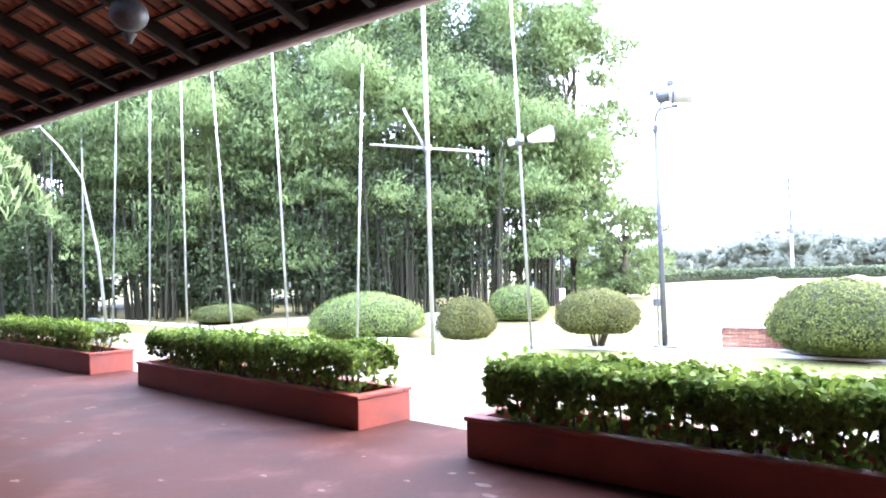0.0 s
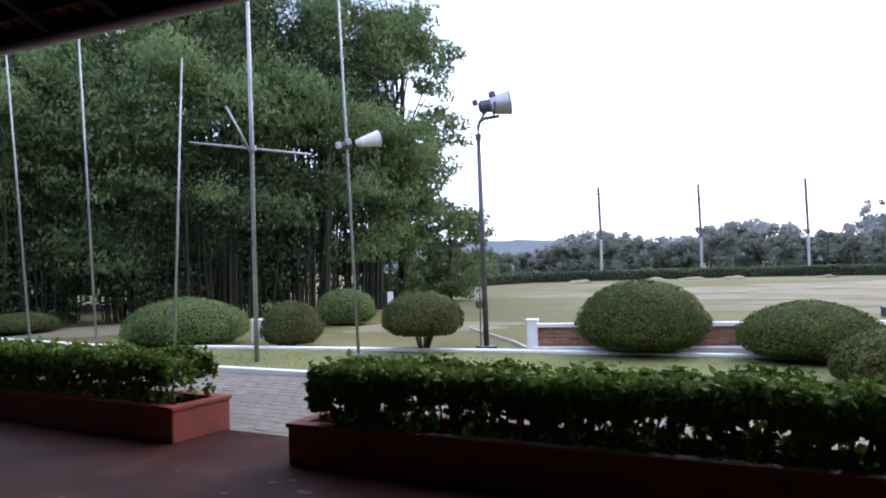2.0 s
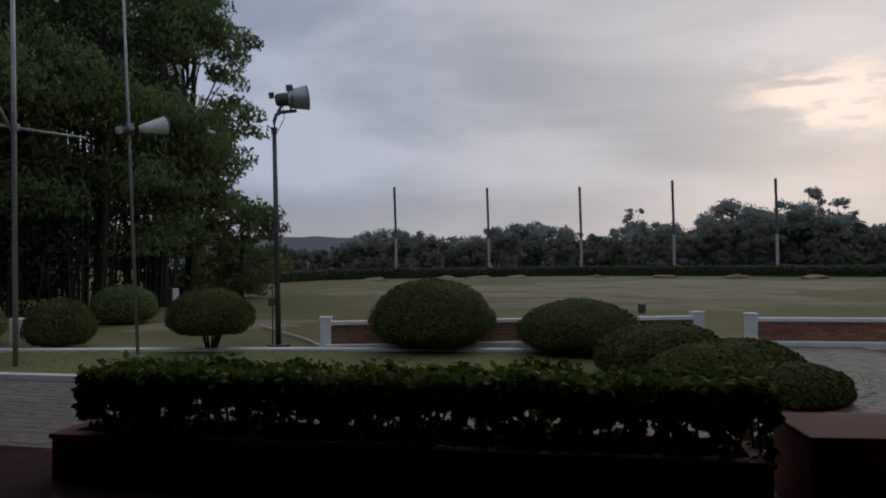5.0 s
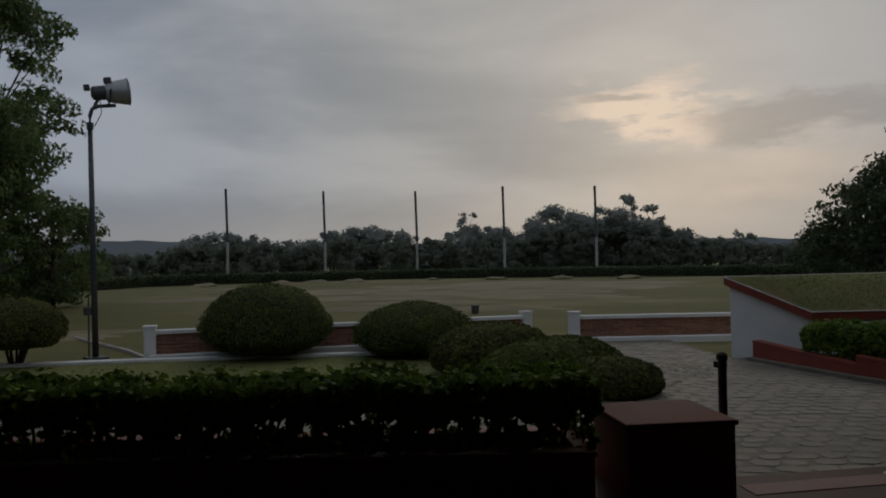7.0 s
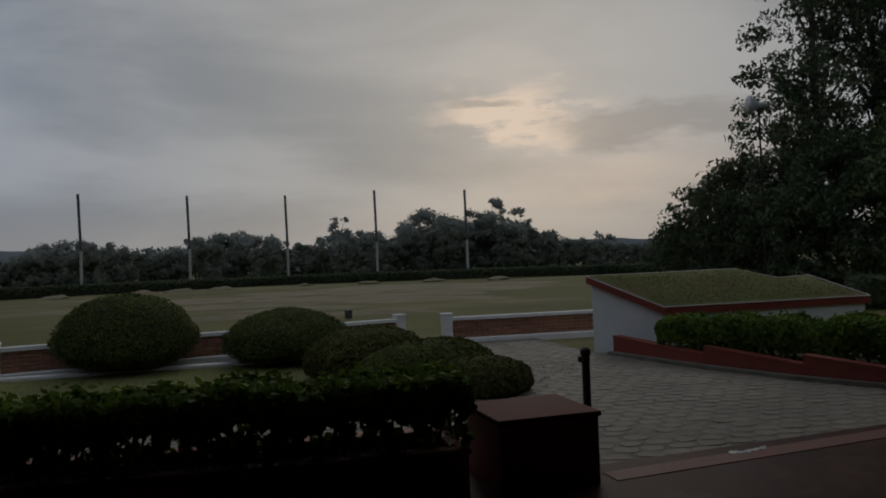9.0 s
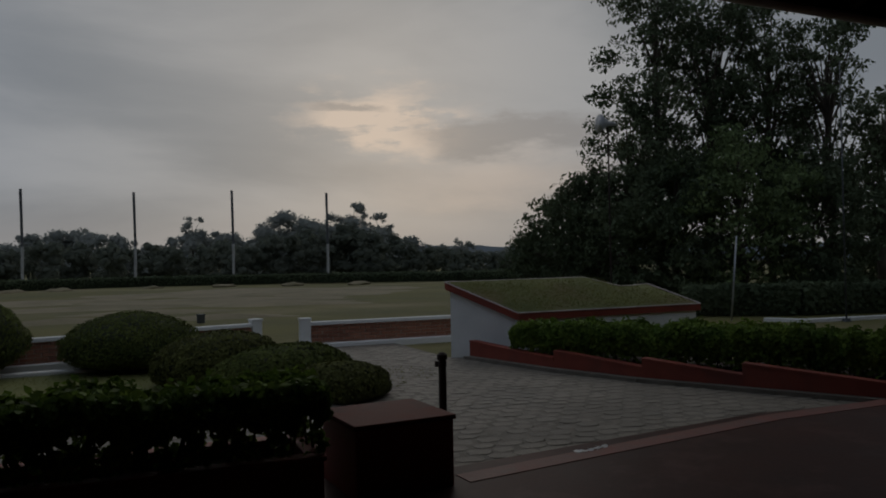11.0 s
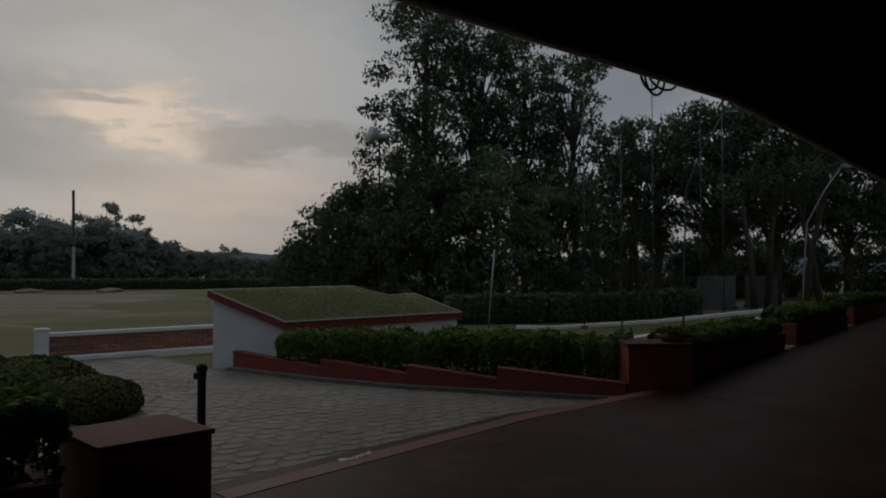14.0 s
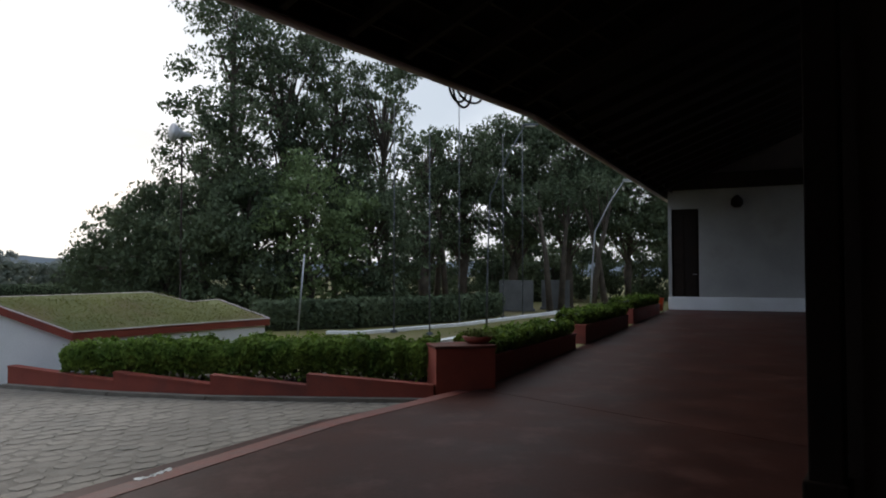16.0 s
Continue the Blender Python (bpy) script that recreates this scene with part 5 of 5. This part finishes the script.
def build_trees():
    rng = np.random.default_rng(41)
    lab = "tall dense clump of drooping green bamboo"
    for az, d, h, w, n in ((33, 31, 12.0, 3.4, 22), (27, 30, 12.5, 3.4, 36), (21, 29, 12.5, 3.3, 38), (15, 28, 13, 3.2, 40), (9, 27.5, 13.5, 3.2, 42), (3, 27, 14, 3.2, 42), (-3, 27.5, 14, 3.0, 40), (-7.5, 29, 13, 2.5, 32)):
        bamboo_clump(at(az, d, GROUND), h, w, rng, n, lab)
    # dark leafy tree at the edge of the grove
    tree("broadleaf_tree", "broad-leaved tree with open drooping branches beside the bamboo", at(-10.2, 31.5, GROUND), 12.8, 2.75, MIDGREEN, rng, 84, 0.2, 62, 0.34, 0.22)
    tree("broadleaf_tree", "bushy broad-leaved tree behind the bamboo", at(-14.0, 34, GROUND), 4.3, 2.3, MIDGREEN, rng, 40, 0.22, 60, 0.1, 0.2)
    tree("broadleaf_tree", "leafy tree filling the foot of the grove", at(-8.3, 32, GROUND), 6.2, 2.6, BAMBOO, rng, 50, 0.21, 75, 0.08, 0.15)
    # backing trees added behind the grove, coloured dark for its shaded depth
    tree("broadleaf_tree", "leafy tree added behind the grove, coloured dark as shade", at(30, 40, GROUND), 13, 6, SHADELEAF, rng, 80, 0.5, 26, 0.03, 0.3)
    tree("broadleaf_tree", "leafy tree added behind the grove, coloured dark as shade", at(17, 40, GROUND), 8, 6, SHADELEAF, rng, 80, 0.5, 26, 0.03, 0.3)
    tree("broadleaf_tree", "leafy tree added behind the grove, coloured dark as shade", at(4, 41, GROUND), 7.5, 6, SHADELEAF, rng, 80, 0.5, 26, 0.03, 0.3)
    # palm fronds beyond the far planter
    palm = thing("palm", "palm with long hanging fronds", "palm", loc=at(34.8, 20, GROUND))
    part("trunk", tube(bmesh.new(), [(0, 0, -0.2), (0.1, 0, 2.5), (0.15, 0, 5.0)], [0.2, 0.16, 0.13], 10), BARK, palm, smooth=True)
    for k in range(14):
        a = 2 * math.pi * k / 14 + rng.uniform(-0.2, 0.2)
        cs, ns = [], []
        for i in range(26):
            s = i / 25
            c = np.array([math.cos(a) * 2.6 * s, math.sin(a) * 2.6 * s, 5.0 + 1.5 * s - 3.4 * s * s])
            for sg in (-1, 1):
                for _ in range(2):
                    cs.append(c + np.array([-math.sin(a) * sg * 0.18, math.cos(a) * sg * 0.18, -0.14]) + rng.normal(size=3) * 0.03)
                    ns.append((math.cos(a), math.sin(a), 0.6))
        part("frond", leaf_mesh("frond", np.array(cs), np.array(ns), 0.5, BAMBOO, rng, aspect=8, jitter=0.2, droop=1.5), BAMBOO, palm)
    # the dark stand of trees on the right
    dark = "tall dark evergreen tree against the evening sky"
    for az, d, h, w, low, shape in ((-79.0, 30, 13.0, 2.3, 0.24, "tall"), (-82.7, 31, 12.6, 2.3, 0.26, "tall"), (-86.6, 32, 11.6, 2.2, 0.26, "tall"), (-90.3, 32, 10.6, 2.0, 0.26, "tall"), (-93.6, 34, 8.2, 1.5, 0.28, "tall"),
                                    (-96.5, 36, 8.6, 2.3, 0.36, "round"), (-100.5, 37, 9.2, 2.7, 0.38, "round"), (-104.5, 38, 9.6, 3.0, 0.38, "round"), (-109, 40, 10.0, 3.4, 0.36, "round"), (-114, 42, 11, 4, 0.3, "round"), (-121, 44, 11, 4, 0.25, "round")):
        tree("dark_tree", dark, at(az, d, GROUND), h, w, TREELEAF, rng, 84, 0.195, 41, low, 0.24, shape, "tree", group="stand of dark trees")
    for az, d, h, w, leafy in ((-72.3, 33, 4.2, 2.2, TREELEAF), (-74.6, 31, 5.0, 2.2, TREELEAF), (-77.0, 29, 7.6, 1.9, TREELEAF), (-80, 27.5, 5.2, 2.2, TREELEAF), (-84.6, 27.5, 6.0, 2.3, MIDGREEN), (-89.5, 29, 4.6, 2.0, TREELEAF), (-70.3, 36, 2.9, 1.8, TREELEAF)):
        tree("broadleaf_tree", "dense leafy lower tree in front of the dark stand", at(az, d, GROUND), h, w, leafy, rng, 84, 0.195, 41, 0.06, 0.15, "round", group="lower trees of the stand")
    for az, d, h, w in ((-93, 40, 3.8, 2.3), (-96.5, 46, 3.6, 2.8), (-98.8, 44, 3.0, 2.2), (-101, 47, 3.6, 2.8), (-103.4, 45, 2.6, 2.2), (-105.5, 48, 3.6, 2.8), (-110, 48, 3.8, 3.0), (-115, 48, 4.5, 3.6), (-120, 48, 5, 3.8)):
        tree("shrub", "dark shrubby undergrowth below the stand of trees", at(az, d, GROUND), h, w, TREELEAF, rng, 30, 0.22, 50, 0.05, 0.1, "round", "shrub", group="undergrowth")
    # slim leaning trunks under the right-hand trees
    for az, d, lx, h in ((-103.2, 33, -0.5, 4.6), (-104.0, 34, 0.4, 5.0), (-106.3, 33, 0.9, 4.8), (-107.4, 34, -0.9, 4.6), (-95.2, 34, -0.5, 5.4), (-94.4, 35, 0.5, 6.0)):
        p = at(az, d, GROUND)
        u = Vector((p.y, -p.x, 0)).normalized()
        th = thing("slim_tree", "slim dark tree with a leaning bare trunk", "tree", "slim leaning trees", loc=p)
        top = u * lx + Vector((0, 0, h))
        part("trunk", tube(bmesh.new(), [(0, 0, -0.2), u * lx * 0.35 + Vector((0, 0, h * 0.5)), top], [0.16, 0.11, 0.05], 8), BARK, th, smooth=True)
        for k in range(3):
            e = top + Vector((rng.normal() * 0.5, rng.normal() * 0.5, rng.uniform(0.3, 0.9)))
            part("limb", tube(bmesh.new(), [u * lx * 0.6 + Vector((0, 0, h * 0.72)), e], [0.05, 0.012], 5), BARK, th)
        cp, cn = crown_points(rng, [(top.x + rng.normal() * 0.6, top.y + rng.normal() * 0.6, top.z + rng.uniform(0, 1.0), 0.5, 0.5, 0.32) for _ in range(9)], 66, 0.4)
        part("crown", leaf_mesh("slim_crown", cp, cn, 0.18, TREELEAF, rng, aspect=2.2), TREELEAF, th)
    for az, d, wd in ((-100.6, 33, 1.5), (-103.6, 35, 1.3)):
        p = at(az, d, GROUND)
        th = thing("concrete_block", "grey weathered concrete block standing under the trees", "block", "concrete blocks", loc=p, rz=radians(az))
        bm = bmesh.new()
        box(bm, (wd, 0.25, 1.35), pose(0, 0, 0.675), 0.02)
        part("slab", bm, CONCRETE, th)
        bm = bmesh.new()
        box(bm, (wd + 0.15, 0.4, 0.12), pose(0, 0, 0.04), 0.02)
        part("plinth", bm, CONCRETE, th)
    # long clipped hedges at the far side of field and path
    def long_hedge(label, pts, w, z1, count, mat=TREELEAF):
        h = thing("hedge", label, "hedge")
        for (a, b) in zip(pts, pts[1:]):
            hedge_leaves("long_foliage", a, b, w, GROUND, z1, count, 0.16, mat, rng, h, stems=False, gap=0.0, lump=0.06)
            d = Vector(b) - Vector(a)
            # solid box inside the hedge, coloured dark as the shade behind its leaves
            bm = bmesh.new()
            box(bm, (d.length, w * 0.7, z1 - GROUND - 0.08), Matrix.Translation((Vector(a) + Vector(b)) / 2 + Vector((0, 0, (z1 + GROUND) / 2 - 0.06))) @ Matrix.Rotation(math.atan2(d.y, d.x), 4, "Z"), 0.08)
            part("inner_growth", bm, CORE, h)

    long_hedge("long clipped dark hedge along the path", [at(-80.5, 22.5), at(-88, 23.2), at(-95.5, 26.0), at(-99, 30)], 0.9, 0.72, 7000)
    long_hedge("long low dark hedge along the end of the field", [at(-9.5, 37), at(-14, 52), at(-20, 62), at(-30, 66), at(-40, 68), at(-50, 68), at(-60, 66), at(-70, 64), at(-78, 58)], 1.4, 0.72, 5000)


build_trees()


# ---- distance ----
def build_distance():
    rng = np.random.default_rng(51)

    def skyline(az, table):
        for (a0, e0), (a1, e1) in zip(table, table[1:]):
            if a1 <= az <= a0:
                return e0 + (e1 - e0) * (a0 - az) / (a0 - a1)
        return table[-1][1]

    near = [(-10, 1.0), (-20, 0.9), (-23, 1.8), (-24, 2.2), (-27, 2.0), (-29, 1.5), (-33, 2.0), (-36.5, 2.6), (-39, 1.9), (-44, 2.6), (-47, 2.2), (-50, 3.0), (-53, 3.8), (-55, 4.0), (-57, 3.2), (-59, 2.2), (-62, 1.3), (-66, 0.6), (-69, 1.0), (-75, 1.0)]
    for layer, (d0, mat, top, count, label) in enumerate(((118, FARLEAF, 1.0, 60, "tree far behind the field, its leaf colour paled to grey-green for haze"), (92, MIDLEAF, 0.72, 64, "lower tree behind the field, its leaf colour paled to grey-green for haze"))):
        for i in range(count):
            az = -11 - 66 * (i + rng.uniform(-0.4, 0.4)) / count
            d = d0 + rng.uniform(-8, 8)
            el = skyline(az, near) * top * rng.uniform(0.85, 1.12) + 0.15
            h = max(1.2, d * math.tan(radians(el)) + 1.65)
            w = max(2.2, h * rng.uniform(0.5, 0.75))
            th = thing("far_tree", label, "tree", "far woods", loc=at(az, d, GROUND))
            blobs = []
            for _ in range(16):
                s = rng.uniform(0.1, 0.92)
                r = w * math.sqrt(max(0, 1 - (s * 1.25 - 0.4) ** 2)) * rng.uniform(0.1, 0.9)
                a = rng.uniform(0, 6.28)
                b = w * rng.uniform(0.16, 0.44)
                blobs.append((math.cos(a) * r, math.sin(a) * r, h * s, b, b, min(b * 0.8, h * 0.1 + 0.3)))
            # trunk and filler take the same haze-paled colour as the leaves
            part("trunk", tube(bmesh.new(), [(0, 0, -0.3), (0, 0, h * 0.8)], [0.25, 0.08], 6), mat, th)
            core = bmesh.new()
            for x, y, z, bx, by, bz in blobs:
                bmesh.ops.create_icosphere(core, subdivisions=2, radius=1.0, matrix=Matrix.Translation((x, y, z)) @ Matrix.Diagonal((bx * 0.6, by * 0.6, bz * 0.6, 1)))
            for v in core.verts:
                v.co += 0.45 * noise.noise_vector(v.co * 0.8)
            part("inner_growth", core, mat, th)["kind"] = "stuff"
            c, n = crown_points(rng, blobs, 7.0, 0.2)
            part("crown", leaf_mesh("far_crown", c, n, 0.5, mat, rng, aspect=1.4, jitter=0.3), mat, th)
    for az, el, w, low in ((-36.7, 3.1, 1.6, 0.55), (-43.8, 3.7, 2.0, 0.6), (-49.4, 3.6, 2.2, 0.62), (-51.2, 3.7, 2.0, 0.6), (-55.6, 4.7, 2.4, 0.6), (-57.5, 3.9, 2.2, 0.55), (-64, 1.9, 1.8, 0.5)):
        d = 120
        tree("far_tree", "tall tree standing out of the far woods, its leaf colour paled for haze", at(az, d, GROUND), d * math.tan(radians(el)) + 1.2, w, FARLEAF, rng, 22, 0.5, 16, low, 0.2, group="far woods")
    # hills behind, with the haze of distance in their pale blue colour
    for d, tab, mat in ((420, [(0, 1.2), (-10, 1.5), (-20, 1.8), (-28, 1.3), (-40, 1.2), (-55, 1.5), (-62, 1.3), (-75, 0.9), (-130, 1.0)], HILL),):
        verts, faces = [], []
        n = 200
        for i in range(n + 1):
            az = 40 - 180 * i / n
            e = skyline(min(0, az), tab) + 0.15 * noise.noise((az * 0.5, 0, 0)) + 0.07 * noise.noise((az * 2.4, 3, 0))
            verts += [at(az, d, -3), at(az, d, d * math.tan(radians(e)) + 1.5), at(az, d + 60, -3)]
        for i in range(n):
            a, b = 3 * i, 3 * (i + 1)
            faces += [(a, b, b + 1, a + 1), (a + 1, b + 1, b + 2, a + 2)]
        tagged(part("backdrop", mesh_from("hills", verts, faces, mat), None), "wooded hills on the horizon, coloured pale blue for haze", "hills", kind="structure")


build_distance()


# ---- bare patches and small mounds on the field ----
def build_patches():
    rng = np.random.default_rng(71)
    for az, d, w, dep in ((-27, 50, 6, 2.0), (-33, 42, 7, 2.2), (-38, 34, 6, 1.6), (-41, 29, 4.5, 1.0), (-42, 47, 9, 3.0), (-45, 38, 8, 2.4), (-48, 52, 9, 3.0), (-50, 33, 5, 1.6), (-52, 44, 8, 2.5), (-35, 26, 3.5, 1.0), (-46, 25, 3.5, 0.8), (-57, 50, 6, 2.0), (-24, 36, 4, 1.2), (-13, 20, 3.5, 1.6), (9, 24, 7, 2.2)):
        c = at(az, d)
        u = Vector((c.y, -c.x, 0)).normalized()
        v = Vector((c.x, c.y, 0)).normalized()
        n = 40
        verts, faces = [(c.x, c.y, GROUND + 0.12)], []
        for i in range(n):
            a = 2 * math.pi * i / n
            k = 1 + 0.45 * noise.noise((math.cos(a) * 1.7 + az, math.sin(a) * 1.7, d)) + 0.2 * noise.noise((math.cos(a) * 5, math.sin(a) * 5 + az, d))
            p = c + u * math.cos(a) * w * 0.8 * k + v * math.sin(a) * dep * 1.3 * k
            verts.append((p.x, p.y, GROUND - 0.06))
            faces.append((0, i + 1, (i + 1) % n + 1))
        tagged(part("bare_patch", mesh_from("bare_patch", verts, faces, SAND), None), "patch of dry bare sandy earth on the field", "earth patch", kind="structure")
    for az, d in ((-29.5, 60), (-35, 61), (-41, 62), (-46, 62), (-51, 62), (-56, 61), (-24, 57), (-32, 60.5)):
        bm = bmesh.new()
        bmesh.ops.create_icosphere(bm, subdivisions=3, radius=1.0, matrix=Matrix.Diagonal((rng.uniform(0.9, 1.4), rng.uniform(0.6, 0.9), 0.2, 1)))
        for q in bm.verts:
            q.co += 0.14 * noise.noise_vector(q.co * 1.6 + Vector((az, 0, 0)))
        th = thing("earth_mound", "small heap of pale sandy earth near the far hedge", "earth heap", "earth heaps", loc=at(az, d, GROUND))
        part("earth", bm, SAND, th, smooth=True)


build_patches()


# ---- pieces: bricks and cobbles ----
def build_bricks():
    sx, sz = 0.205, 0.058
    bm = bmesh.new()
    box(bm, (sx, 0.11, sz), Matrix(), 0.006)
    me = bpy.data.meshes.new("brick")
    bm.to_mesh(me)
    bm.free()
    me.materials.append(BRICK)
    for wall, ln in WALLS:
        for row in range(6):
            x = 0.12 + (0.11 if row % 2 else 0.0)
            while x < ln - 0.1:
                ob = new("brick", me)
                ob.parent = wall
                ob.matrix_basis = pose(x + random.uniform(-0.004, 0.004), random.uniform(-0.004, 0.004), 0.085 + row * 0.068, 0, 0, random.uniform(-0.6, 0.6))
                x += 0.222


build_bricks()


def inside(x, y, poly):
    hit = False
    for (x0, y0), (x1, y1) in zip(poly, poly[1:] + poly[:1]):
        if (y0 > y) != (y1 > y) and x < (x1 - x0) * (y - y0) / (y1 - y0) + x0:
            hit = not hit
    return hit


def build_cobbles():
    rng = np.random.default_rng(61)
    f = FRONT
    o = OUT_A * 0.74
    zone = [tuple((f["A0"] - PLAN_A * 5 + o).xy), tuple((f["C0"] + o).xy), tuple((f["C1"] + Vector((0.55, 0.65, 0))).xy), tuple((f["K0"] + Vector((0.36, 0.46, 0))).xy), tuple((f["K1"] + Vector((0.26, 0.36, 0))).xy), tuple(at(-93.6, 9.3).xy),
            tuple(at(-84.5, 9.65).xy), tuple(at(-77.5, 10.1).xy), tuple(at(-70.95, 10.9).xy), tuple(at(-64.5, 12.5).xy), tuple(at(-62.7, 12.6).xy), tuple(at(-57, 15.6).xy), tuple(at(-51.8, 14.6).xy), tuple(at(-49, 14.6).xy), tuple(at(-57.8, 10.0).xy), tuple(at(-55, 9.0).xy),
            (0.5, 11.2), (-0.85, 12.35), (-9, 19.4)]
    meshes = []
    for k in range(8):
        n = 7
        verts, faces = [], []
        rad = [1 + rng.uniform(-0.12, 0.12) for _ in range(n)]
        for z, s in ((-0.03, 1.0), (0.010, 0.98), (0.022, 0.84)):
            for i in range(n):
                a = 2 * math.pi * (i + 0.5) / n
                cx = math.copysign(abs(math.cos(a)) ** 0.6, math.cos(a)) * 0.131
                cy = math.copysign(abs(math.sin(a)) ** 0.6, math.sin(a)) * 0.094
                verts.append((cx * rad[i] * s, cy * rad[i] * s, z + rng.uniform(-0.003, 0.003)))
        for r in range(2):
            for i in range(n):
                j = (i + 1) % n
                faces.append((r * n + i, r * n + j, (r + 1) * n + j, (r + 1) * n + i))
        faces.append(tuple(range(2 * n, 3 * n)))
        meshes.append(mesh_from("cobble", verts, faces, COBBLE))
    road = bpy.data.objects["driveway"]
    ang = math.atan2(PLAN_A.y, PLAN_A.x)
    rows = []
    for i in range(-70, 95):
        for j in range(0, 62):
            p = f["B1"] + PLAN_A * (i * 0.255 + (0.127 if j % 2 else 0) + rng.uniform(-0.02, 0.02)) + OUT_A * (j * 0.183 - 1.5 + rng.uniform(-0.012, 0.012))
            if inside(p.x, p.y, zone):
                rows.append((p, ang + rng.normal() * 0.16, rng.uniform(0.9, 1.06), rng.uniform(-0.003, 0.003), meshes[rng.integers(8)]))
    # those in the gap between the planters and beside the kerb are single stones
    rows.sort(key=lambda r: min((r[0] - Vector((0.1, 7.4, 0))).length, (r[0] - Vector((6.2, 2.2, 0))).length))
    for p, a, s, dz, me in rows[:300]:
        ob = new("cobble", me)
        ob.parent = road
        ob.matrix_basis = Matrix.Translation((p.x, p.y, GROUND + dz)) @ Matrix.Rotation(a, 4, "Z") @ Matrix.Diagonal((s, s, 1, 1))
    verts, faces = [], []
    for p, a, s, dz, me in rows[300:]:
        m = Matrix.Translation((p.x, p.y, GROUND + dz)) @ Matrix.Rotation(a, 4, "Z") @ Matrix.Diagonal((s, s, 1, 1))
        b = len(verts)
        verts += [m @ v.co for v in me.vertices]
        faces += [tuple(b + i for i in q.vertices) for q in me.polygons]
    rest = part("cobbles", mesh_from("cobbles", verts, faces, COBBLE), None, road)
    rest["kind"] = "stuff"


build_cobbles()
